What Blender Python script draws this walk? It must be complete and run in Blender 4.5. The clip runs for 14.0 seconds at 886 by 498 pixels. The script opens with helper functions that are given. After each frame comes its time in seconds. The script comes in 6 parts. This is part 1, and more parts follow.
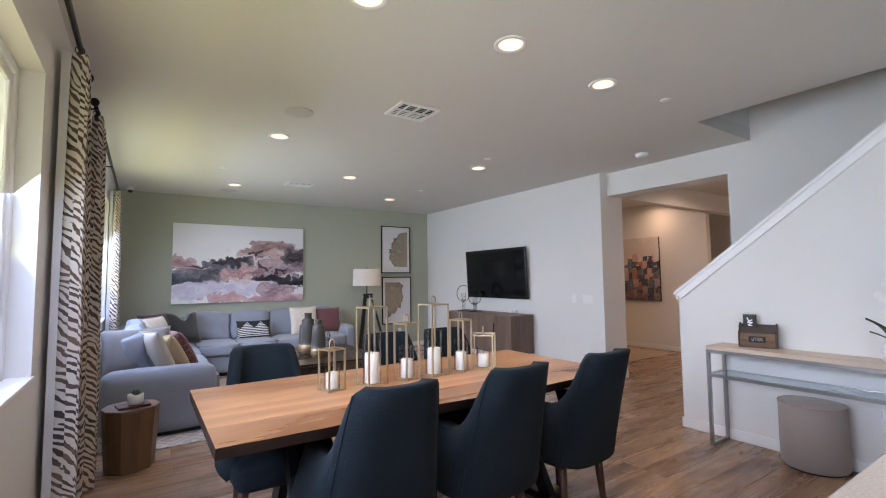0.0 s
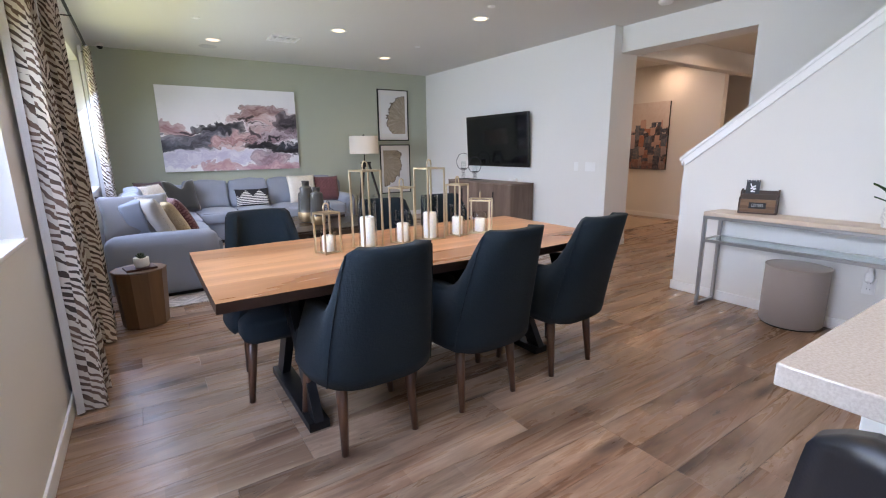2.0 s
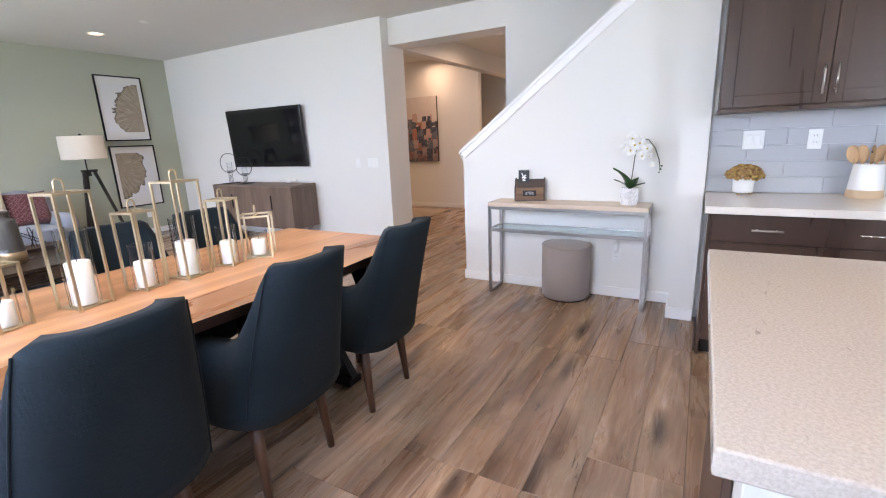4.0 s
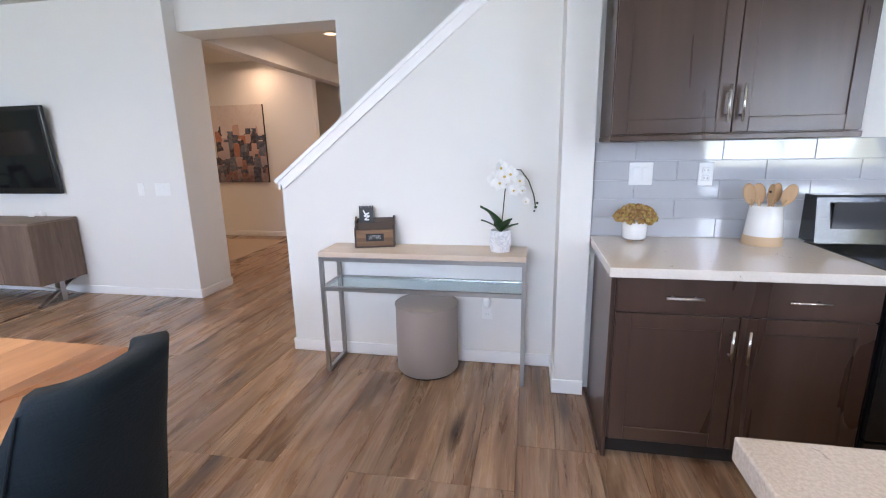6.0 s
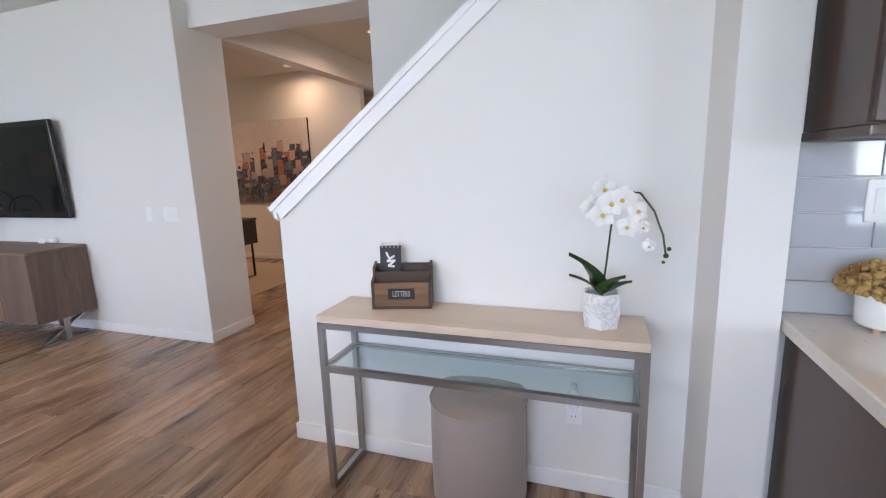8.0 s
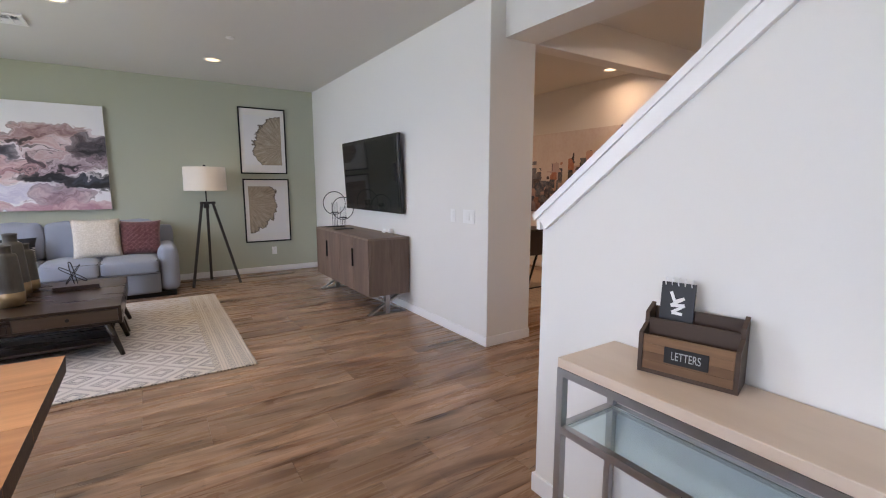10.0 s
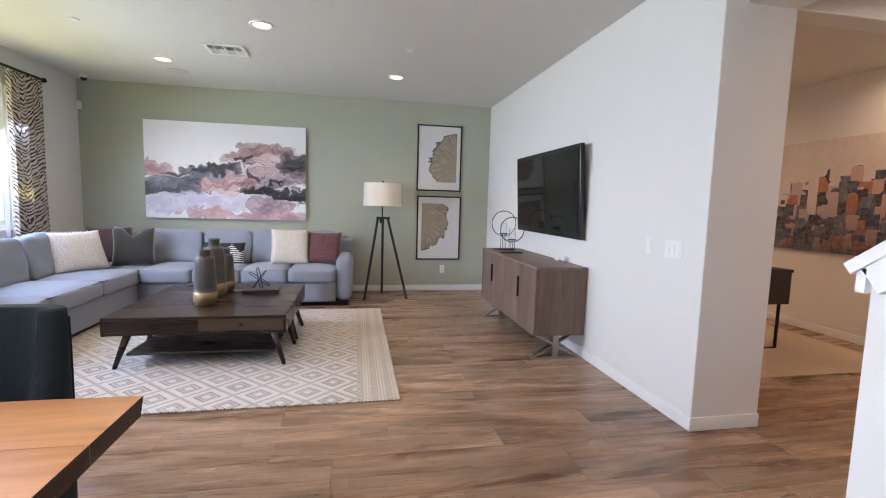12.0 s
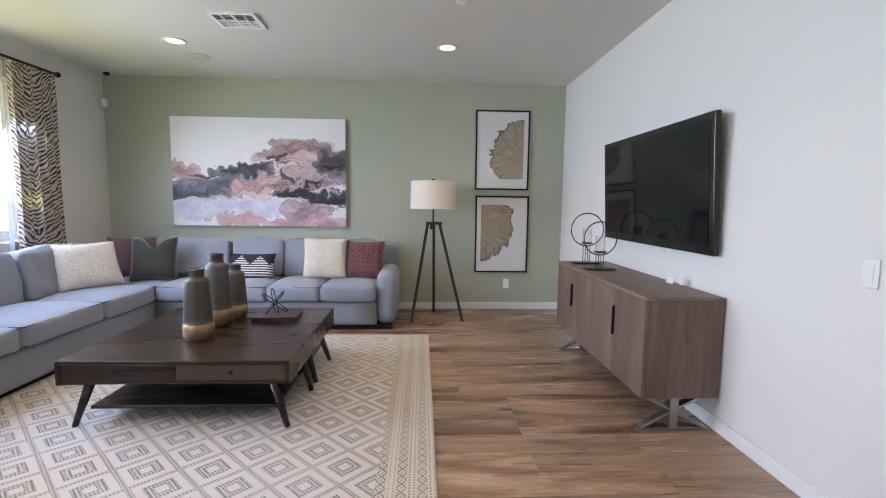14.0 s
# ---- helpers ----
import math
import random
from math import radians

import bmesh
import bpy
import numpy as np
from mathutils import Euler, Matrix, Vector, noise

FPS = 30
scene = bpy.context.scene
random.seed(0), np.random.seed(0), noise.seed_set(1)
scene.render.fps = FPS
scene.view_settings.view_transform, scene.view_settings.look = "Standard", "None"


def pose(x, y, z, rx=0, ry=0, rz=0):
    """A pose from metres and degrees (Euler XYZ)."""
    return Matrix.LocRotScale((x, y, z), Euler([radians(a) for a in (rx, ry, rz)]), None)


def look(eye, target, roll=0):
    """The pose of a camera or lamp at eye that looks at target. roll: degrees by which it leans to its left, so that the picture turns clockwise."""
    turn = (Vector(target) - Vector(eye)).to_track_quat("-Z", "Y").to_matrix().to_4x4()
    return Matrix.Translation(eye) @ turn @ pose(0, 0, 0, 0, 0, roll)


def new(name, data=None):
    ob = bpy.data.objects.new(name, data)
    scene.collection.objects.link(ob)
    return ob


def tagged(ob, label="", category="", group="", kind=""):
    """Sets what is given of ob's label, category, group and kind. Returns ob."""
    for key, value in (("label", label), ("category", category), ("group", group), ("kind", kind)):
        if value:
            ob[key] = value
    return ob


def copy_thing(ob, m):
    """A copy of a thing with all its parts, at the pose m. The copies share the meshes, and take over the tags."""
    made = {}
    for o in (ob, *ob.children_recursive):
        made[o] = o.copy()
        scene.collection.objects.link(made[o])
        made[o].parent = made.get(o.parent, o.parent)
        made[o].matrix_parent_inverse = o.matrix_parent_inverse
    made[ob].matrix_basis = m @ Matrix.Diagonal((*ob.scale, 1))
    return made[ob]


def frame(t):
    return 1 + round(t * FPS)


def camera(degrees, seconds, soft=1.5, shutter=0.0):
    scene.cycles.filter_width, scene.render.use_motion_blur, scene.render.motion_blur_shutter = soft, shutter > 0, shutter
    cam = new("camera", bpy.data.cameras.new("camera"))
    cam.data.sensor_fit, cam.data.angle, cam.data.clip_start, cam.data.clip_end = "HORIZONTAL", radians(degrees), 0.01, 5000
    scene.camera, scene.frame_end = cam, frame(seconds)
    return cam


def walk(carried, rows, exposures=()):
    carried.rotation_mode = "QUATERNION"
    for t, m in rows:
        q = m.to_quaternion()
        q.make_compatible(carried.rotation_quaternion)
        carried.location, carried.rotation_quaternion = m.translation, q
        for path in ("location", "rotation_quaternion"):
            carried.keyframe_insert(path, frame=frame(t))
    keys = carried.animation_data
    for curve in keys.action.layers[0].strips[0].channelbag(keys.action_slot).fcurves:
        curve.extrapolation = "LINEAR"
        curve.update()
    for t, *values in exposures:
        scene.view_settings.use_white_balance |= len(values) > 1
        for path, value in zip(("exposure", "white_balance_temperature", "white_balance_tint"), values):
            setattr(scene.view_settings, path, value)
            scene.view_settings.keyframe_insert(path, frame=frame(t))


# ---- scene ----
cam = camera(88.9, 14.0, soft=1.1)
PATH = [
    (0, (1.406, 0.997, 1.35), (2.51, 2.659, 1.484), -0.7),
    (0.5, (1.426, 1.005, 1.345), (2.529, 2.671, 1.446), -0.8),
    (1, (1.445, 1.029, 1.332), (2.543, 2.694, 1.181), -0.7),
    (1.5, (1.464, 1.039, 1.312), (2.544, 2.687, 0.974), -0.7),
    (2, (1.473, 1.042, 1.304), (2.544, 2.676, 0.874), -0.7),
    (2.5, (1.497, 1.046, 1.298), (2.572, 2.672, 0.851), -0.7),
    (3, (1.553, 1.104, 1.287), (2.675, 2.696, 0.832), -0.6),
    (3.5, (1.634, 1.262, 1.296), (3.093, 2.554, 0.847), -1.7),
    (4, (1.756, 1.376, 1.333), (3.441, 2.342, 0.855), -2.4),
    (4.2, (1.817, 1.396, 1.343), (3.55, 2.269, 0.857), -2.2),
    (6.3, (2.908, 1.693, 1.394), (4.829, 2.048, 0.965), -1.0),
    (6.5, (3.001, 1.71, 1.38), (4.924, 2.066, 0.96), -0.9),
    (7, (3.278, 1.766, 1.375), (5.205, 2.115, 0.968), -1.1),
    (7.2, (3.376, 1.793, 1.381), (5.304, 2.146, 0.981), -1.3),
    (9.3, (4.11, 1.902, 1.332), (5.505, 3.307, 1.046), 0.0),
    (9.5, (4.13, 1.919, 1.326), (5.44, 3.405, 1.05), 0.5),
    (10, (4.196, 1.981, 1.32), (5.273, 3.642, 1.04), 0.0),
    (10.5, (4.287, 2.072, 1.319), (5.101, 3.879, 1.052), 0.2),
    (11, (4.401, 2.153, 1.312), (4.981, 4.05, 1.057), 1.1),
    (11.5, (4.451, 2.311, 1.304), (4.864, 4.253, 1.058), 1.2),
    (12, (4.485, 2.553, 1.301), (4.865, 4.507, 1.102), 1.6),
    (12.5, (4.536, 2.803, 1.299), (4.857, 4.767, 1.092), 1.7),
    (13, (4.617, 3.082, 1.303), (4.807, 5.063, 1.11), 1.4),
    (13.5, (4.66, 3.361, 1.305), (4.816, 5.345, 1.106), 1.3),
    (14, (4.705, 3.63, 1.304), (4.801, 5.618, 1.106), 0.7),
]
walk(cam, [(t, look(eye, target, roll)) for t, eye, target, roll in PATH],
     [(0, -0.23, 6370, 20), (1, -0.26, 6370, 20), (2, -0.01, 6370, 19), (3, 0.4, 6380, 19), (4, 0.35, 6450, 19), (6.5, 0.19, 6240, 18), (7.2, 0.19, 6240, 18), (9.5, -0.26, 6570, 19), (10, -0.12, 6570, 20), (11, 0.22, 6570, 20), (12, 0.26, 6420, 19), (13, 0.17, 6340, 18), (14, 0.17, 6340, 18)])

# ---- light and exposure ----
scene.view_settings.exposure = 0.0
world = bpy.data.worlds.new("sky")
scene.world = world
world.use_nodes = True
wn = world.node_tree.nodes
sky = wn.new("ShaderNodeTexSky")
sky.sky_type, sky.sun_disc = "NISHITA", False
sky.sun_elevation, sky.sun_rotation = radians(52), radians(60)
wn["Background"].inputs["Strength"].default_value = 0.12
world.node_tree.links.new(sky.outputs[0], wn["Background"].inputs["Color"])
sun = new("sun", bpy.data.lights.new("sun", "SUN"))
sun.data.energy, sun.data.angle, sun.data.color = 3.0, radians(0.5), (1.0, 0.95, 0.88)
sun.matrix_world = look((0, 0, 0), (-0.55, 0.35, -0.8))


def window_light(name, y0, y1, z0, z1, x, watts, tint, rise=-0.25):
    """An area lamp added in a west wall opening, for sky light or lawn bounce."""
    d = bpy.data.lights.new(name, "AREA")
    d.shape, d.size, d.size_y, d.energy, d.color = "RECTANGLE", y1 - y0, z1 - z0, watts, tint
    d.spread = radians(165)
    ob = new(name, d)
    ob.matrix_world = look((x, (y0 + y1) / 2, (z0 + z1) / 2), (x + 1, (y0 + y1) / 2, (z0 + z1) / 2 + rise))
    return ob


WIN_A = (1.45, 3.60, 0.96, 2.29)
WIN_B = (5.45, 8.08, 0.92, 2.37)
# kitchen opening: out of view, added to let more light in
WIN_K = (-2.60, -0.60, 0.96, 2.30)
SKYLIGHT, LAWN = (0.53, 0.69, 1.0), (0.97, 1.0, 0.40)
# the kitchen lamps shine through the added, unseen window
for room, win, watts in (("dining", WIN_A, 62), ("living", WIN_B, 92), ("kitchen", WIN_K, 70)):
    window_light("daylight_" + room, *win, 0.84, watts * 1.14, SKYLIGHT, -0.85)
    # added upward lamp in place of the light bounced off the lawn
    window_light("lawn_light_" + room, *win, 0.845, watts * 0.34, LAWN, 0.7)


# ---- material helpers ----
class G:
    """A node graph, with short calls."""

    def __init__(self, name):
        self.m = bpy.data.materials.new(name)
        self.m.use_nodes = True
        self.t = self.m.node_tree
        self.b = self.t.nodes["Principled BSDF"]

    def put(self, v, socket):
        if hasattr(v, "links"):
            self.t.links.new(v, socket)
        elif v is not None:
            socket.default_value = v if not isinstance(v, tuple) or len(v) == 4 or len(socket.default_value) == 3 else (*v, 1)

    def node(self, kind, out=0, props=None, **ins):
        n = self.t.nodes.new(kind)
        if props:
            n.operation = props["operation"]
        for k, v in ins.items():
            self.put(v, n.inputs[int(k[1:]) if k[0] == "i" and k[1:].isdigit() else k])
        return n.outputs[out]

    def math(self, op, a, b=0.0):
        return self.node("ShaderNodeMath", props={"operation": op}, i0=a, i1=b)

    def coord(self, scale=(1, 1, 1), move=(0, 0, 0), turn=(0, 0, 0), space=3):
        c = self.node("ShaderNodeTexCoord", out=space)
        return self.node("ShaderNodeMapping", i0=c, i1=move, i2=turn, i3=scale)

    def split(self, v):
        n = self.t.nodes.new("ShaderNodeSeparateXYZ")
        self.put(v, n.inputs[0])
        return n.outputs

    def noise(self, v, scale, detail=4.0, rough=0.55, distort=0.0, out=0):
        return self.node("ShaderNodeTexNoise", out=out, Vector=v, Scale=scale, Detail=detail, Roughness=rough, Distortion=distort)

    def ramp(self, f, stops, mode="LINEAR"):
        n = self.t.nodes.new("ShaderNodeValToRGB")
        self.put(f, n.inputs[0])
        r = n.color_ramp
        r.interpolation = mode
        while len(r.elements) < len(stops):
            r.elements.new(0.5)
        for e, (p, c) in zip(r.elements, stops):
            e.position, e.color = p, (*c, 1) if isinstance(c, tuple) else (c, c, c, 1)
        return n.outputs[0]

    def mix(self, f, a, b, mode="MIX"):
        n = self.t.nodes.new("ShaderNodeMix")
        n.data_type, n.blend_type = "RGBA", mode
        self.put(f, n.inputs[0])
        self.put(a, n.inputs[6])
        self.put(b, n.inputs[7])
        return n.outputs[2]

    def bump(self, h, strength=0.3, distance=0.002):
        self.put(self.node("ShaderNodeBump", Height=h, Strength=strength, Distance=distance), self.b.inputs["Normal"])

    def done(self, color=None, rough=None, metal=0.0, **more):
        for k, v in {"Base Color": color, "Roughness": rough, "Metallic": metal, **more}.items():
            if v is not None:
                self.put(v, self.b.inputs[k])
        return self.m


def shade(c, k):
    return tuple(min(1.0, v * k) for v in c)


def plain(name, color, rough=0.5, metal=0.0, big=1.2, fine=60.0, vary=0.08, relief=0.15, depth=0.001, stretch=(1, 1, 1), **more):
    """A surface with slow and fine variation of tone, gloss and relief."""
    g = G(name)
    p = g.coord(stretch)
    slow, grain = g.noise(p, big, 3), g.noise(p, fine, 5)
    tone = g.mix(slow, (*shade(color, 1 - vary), 1), (*shade(color, 1 + vary), 1))
    tone = g.mix(g.math("MULTIPLY", grain, 0.35), tone, (*shade(color, 1 - vary * 0.9), 1))
    if relief:
        g.bump(grain, relief, depth)
    r = g.math("ADD", rough - 0.05, g.math("MULTIPLY", slow, 0.1))
    return g.done(tone, r, metal, **more)


def fabric(name, color, weave=420.0, vary=0.12, rough=0.9, relief=0.5, sheen=0.25):
    g = G(name)
    p = g.coord()
    slow, grain = g.noise(p, 3.0, 4), g.noise(g.coord((1, 1, 0.25)), weave * 0.5, 2)
    cross = g.noise(g.coord((0.25, 0.25, 1.2)), weave * 0.5, 2)
    thread = g.math("ADD", grain, cross)
    tone = g.mix(slow, (*shade(color, 1 - vary), 1), (*shade(color, 1 + vary), 1))
    tone = g.mix(g.math("MULTIPLY_ADD", thread, 0.6), tone, (*shade(color, 0.72), 1))
    g.bump(thread, relief, 0.0015)
    return g.done(tone, rough, 0.0, **{"Sheen Weight": sheen, "Sheen Roughness": 0.5, "Specular IOR Level": 0.25})


def wood(name, dark, light, along="x", grain=14.0, rough=0.45, ring=0.5, relief=0.2, piece=0.0, knot=0.45):
    """Wood whose grain runs along one axis of the object; piece: how much single boards differ."""
    g = G(name)
    s = {"x": (0.12, 1, 1), "y": (1, 0.12, 1), "z": (1, 1, 0.12)}[along]
    p = g.coord(s)
    if piece:
        rnd = g.node("ShaderNodeObjectInfo", out=5)
        isl = g.node("ShaderNodeNewGeometry", out=8)
        rnd = g.math("FRACT", g.math("ADD", rnd, isl))
        shift = g.node("ShaderNodeCombineXYZ", i0=g.math("MULTIPLY", rnd, 37.0), i1=g.math("MULTIPLY", rnd, 91.0), i2=g.math("MULTIPLY", rnd, 53.0))
        p = g.node("ShaderNodeVectorMath", props={"operation": "ADD"}, i0=p, i1=shift)
    slow = g.noise(p, grain * 0.35, 4, 0.6, 1.2)
    fine = g.noise(p, grain * 5, 5, 0.7, 0.3)
    knots = g.ramp(g.noise(p, grain * 0.55, 2, 0.5, 2.5), [(0.0, 0.0), (0.62, 0.0), (0.75, 1.0)])
    tone = g.ramp(slow, [(0.28, dark), (0.72, light)])
    tone = g.mix(g.math("MULTIPLY", fine, ring), tone, (*shade(dark, 0.75), 1))
    tone = g.mix(g.math("MULTIPLY", knots, knot), tone, (*shade(dark, 0.5), 1))
    if piece:
        k = g.math("ADD", 1 - piece / 2, g.math("MULTIPLY", rnd, piece))
        tone = g.mix(1.0, tone, g.node("ShaderNodeCombineColor", i0=k, i1=k, i2=k), "MULTIPLY")
    g.bump(fine, relief, 0.001)
    return g.done(tone, g.math("ADD", rough - 0.08, g.math("MULTIPLY", slow, 0.16)))


def glow(name, color, power):
    g = G(name)
    return g.done((*color, 1), 0.6, 0.0, **{"Emission Color": (*color, 1), "Emission Strength": power})


def glass(name, tint=(1, 1, 1), rough=0.0, ior=1.45):
    g = G(name)
    return g.done((*tint, 1), rough, 0.0, **{"Transmission Weight": 1.0, "IOR": ior})


# ---- mesh helpers ----
def mesh_of(name, bm, material, smooth=False):
    me = bpy.data.meshes.new(name)
    bmesh.ops.recalc_face_normals(bm, faces=bm.faces)
    bm.to_mesh(me)
    bm.free()
    if smooth:
        me.polygons.foreach_set("use_smooth", [True] * len(me.polygons))
        me.update()
    for m in material if isinstance(material, (list, tuple)) else [material]:
        me.materials.append(m)
    return me


def part(name, bm, material, parent=None, label="", smooth=False, at=None):
    """One mesh object, under a thing or a part. With at: the object's own pose (under its parent)."""
    ob = new(name, mesh_of(name, bm, material, smooth))
    ob.parent = parent
    if at is not None:
        ob.matrix_basis = at
    if label:
        tagged(ob, label=label)
    return ob


def thing(name, label, category, m=None, group="", kind=""):
    ob = new(name)
    ob.empty_display_size = 0.1
    if m is not None:
        ob.matrix_basis = m
    return tagged(ob, label, category, group, kind)


def box(bm, x0, x1, y0, y1, z0, z1, bevel=0.0, seg=2):
    r = bmesh.ops.create_cube(bm, size=1)
    vs = r["verts"]
    for v in vs:
        v.co = Vector(((x0 + x1) / 2 + v.co.x * (x1 - x0), (y0 + y1) / 2 + v.co.y * (y1 - y0), (z0 + z1) / 2 + v.co.z * (z1 - z0)))
    if bevel:
        es = list({e for v in vs for e in v.link_edges})
        bmesh.ops.bevel(bm, geom=es, offset=bevel, segments=seg, affect="EDGES", profile=0.5)
    return bm


def boxes(*dims, bevel=0.0, seg=2):
    bm = bmesh.new()
    for d in dims:
        box(bm, *d, bevel=bevel, seg=seg)
    return bm


def cyl(bm, p0, p1, r0, r1=None, n=16, cap=True):
    p0, p1 = Vector(p0), Vector(p1)
    r1 = r0 if r1 is None else r1
    d = p1 - p0
    m = Matrix.Translation((p0 + p1) / 2) @ d.to_track_quat("Z", "Y").to_matrix().to_4x4()
    bmesh.ops.create_cone(bm, cap_ends=cap, segments=n, radius1=r0, radius2=r1, depth=d.length, matrix=m)
    return bm


def tube(bm, pts, r, n=8, closed=False):
    """A round bar along a line of points."""
    pts = [Vector(p) for p in pts]
    rings = []
    for i, p in enumerate(pts):
        a = pts[i - 1] if i or closed else p
        b = pts[(i + 1) % len(pts)] if i + 1 < len(pts) or closed else p
        q = (b - a).to_track_quat("Z", "Y")
        rings.append([bm.verts.new(p + q @ Vector((r * math.cos(k * math.tau / n), r * math.sin(k * math.tau / n), 0))) for k in range(n)])
    for i in range(len(rings) if closed else len(rings) - 1):
        a, b = rings[i], rings[(i + 1) % len(rings)]
        for k in range(n):
            bm.faces.new((a[k], a[(k + 1) % n], b[(k + 1) % n], b[k]))
    if not closed:
        bm.faces.new(rings[0][::-1])
        bm.faces.new(rings[-1])
    return bm


def bar(bm, p0, p1, w, h=None, up=(0, 0, 1)):
    """A square bar from p0 to p1."""
    p0, p1, h = Vector(p0), Vector(p1), h or w
    d = (p1 - p0).normalized()
    side = d.cross(Vector(up))
    side = (side if side.length > 1e-4 else Vector((1, 0, 0))).normalized()
    top = side.cross(d).normalized()
    vs = [[bm.verts.new(p + side * a * w / 2 + top * b * h / 2) for a, b in ((-1, -1), (1, -1), (1, 1), (-1, 1))] for p in (p0, p1)]
    for k in range(4):
        bm.faces.new((vs[0][k], vs[0][(k + 1) % 4], vs[1][(k + 1) % 4], vs[1][k]))
    bm.faces.new(vs[0][::-1])
    bm.faces.new(vs[1])
    return bm


def lathe(bm, profile, n=28, at=(0, 0, 0)):
    rings = []
    for r, z in profile:
        rings.append([bm.verts.new((at[0] + max(r, 1e-4) * math.cos(k * math.tau / n), at[1] + max(r, 1e-4) * math.sin(k * math.tau / n), at[2] + z)) for k in range(n)])
    for a, b in zip(rings, rings[1:]):
        for k in range(n):
            bm.faces.new((a[k], a[(k + 1) % n], b[(k + 1) % n], b[k]))
    return bm


def grid(bm, f, nu, nv):
    """A sheet of nu x nv cells; f(u, v) gives its points."""
    vs = [[bm.verts.new(f(i / nu, j / nv)) for j in range(nv + 1)] for i in range(nu + 1)]
    for i in range(nu):
        for j in range(nv):
            bm.faces.new((vs[i][j], vs[i + 1][j], vs[i + 1][j + 1], vs[i][j + 1]))
    return vs


def soft_box(bm, sx, sy, sz, r=0.05, crown=0.0, n=8, wrinkle=0.0, seed=0, at=None):
    """An upholstered block: rounded edges, faces that swell by crown, uneven by wrinkle; stands on z = 0."""
    tmp = bmesh.new()
    bmesh.ops.create_cube(tmp, size=2)
    bmesh.ops.subdivide_edges(tmp, edges=tmp.edges[:], cuts=n, use_grid_fill=True)
    h = Vector((sx / 2, sy / 2, sz / 2))
    r = min(r, *h)
    for v in tmp.verts:
        u = v.co.copy()
        p = Vector((math.copysign(abs(u[i]) ** 0.75, u[i]) * h[i] for i in range(3)))
        inner = Vector((max(-(h[i] - r), min(h[i] - r, p[i])) for i in range(3)))
        d = p - inner
        if d.length > 1e-6:
            p = inner + d.normalized() * r * min(1.0, max(abs(d[i]) for i in range(3)) / r)
        if crown:
            for i in range(3):
                j, k = (i + 1) % 3, (i + 2) % 3
                if abs(u[i]) > 0.99:
                    p[i] += math.copysign(crown * (1 - u[j] ** 2) * (1 - u[k] ** 2), u[i]) * (1.0 if i == 2 else 0.45)
        if wrinkle:
            p += noise.noise_vector(p * 7 + Vector((seed * 3.1, seed, 0))) * wrinkle
        v.co = p + Vector((0, 0, h.z))
    if at is not None:
        bmesh.ops.transform(tmp, matrix=at, verts=tmp.verts)
    me = bpy.data.meshes.new("tmp")
    tmp.to_mesh(me)
    tmp.free()
    bm.from_mesh(me)
    bpy.data.meshes.remove(me)
    return bm


def pillow(w, h, t, seed=0, notch=0.0):
    """A throw pillow standing on its lower edge, its face towards -y; notch: a chopped dent in the top edge."""
    bm = bmesh.new()
    n = 16
    for side in (-1, 1):
        def f(u, v, side=side):
            a, b = 2 * u - 1, 2 * v - 1
            k = max(0.0, (1 - a ** 4) * (1 - b ** 4)) ** 0.55
            pinch = 1 - 0.07 * (1 - (abs(a) ** 2.2)) * (abs(b) ** 4) - 0.0
            pinch2 = 1 - 0.07 * (1 - (abs(b) ** 2.2)) * (abs(a) ** 4)
            x, z = a * w / 2 * pinch2, b * h / 2 * pinch
            if notch:
                z -= notch * max(0.0, b) ** 1.5 * math.exp(-(a / 0.33) ** 2)
            y = side * t / 2 * k
            w3 = noise.noise_vector(Vector((x * 6 + seed * 2.3, z * 6, side))) * 0.008
            return Vector((x, y, z + h / 2)) + w3 * k
        grid(bm, f, n, n)
    bmesh.ops.remove_doubles(bm, verts=bm.verts, dist=0.002)
    return bm


def framed(x0, x1, z0, z1, w, y0, y1):
    """Four bars of a rectangular frame in the xz plane."""
    return [(x0, x0 + w, y0, y1, z0, z1), (x1 - w, x1, y0, y1, z0, z1), (x0 + w, x1 - w, y0, y1, z0, z0 + w), (x0 + w, x1 - w, y0, y1, z1 - w, z1)]


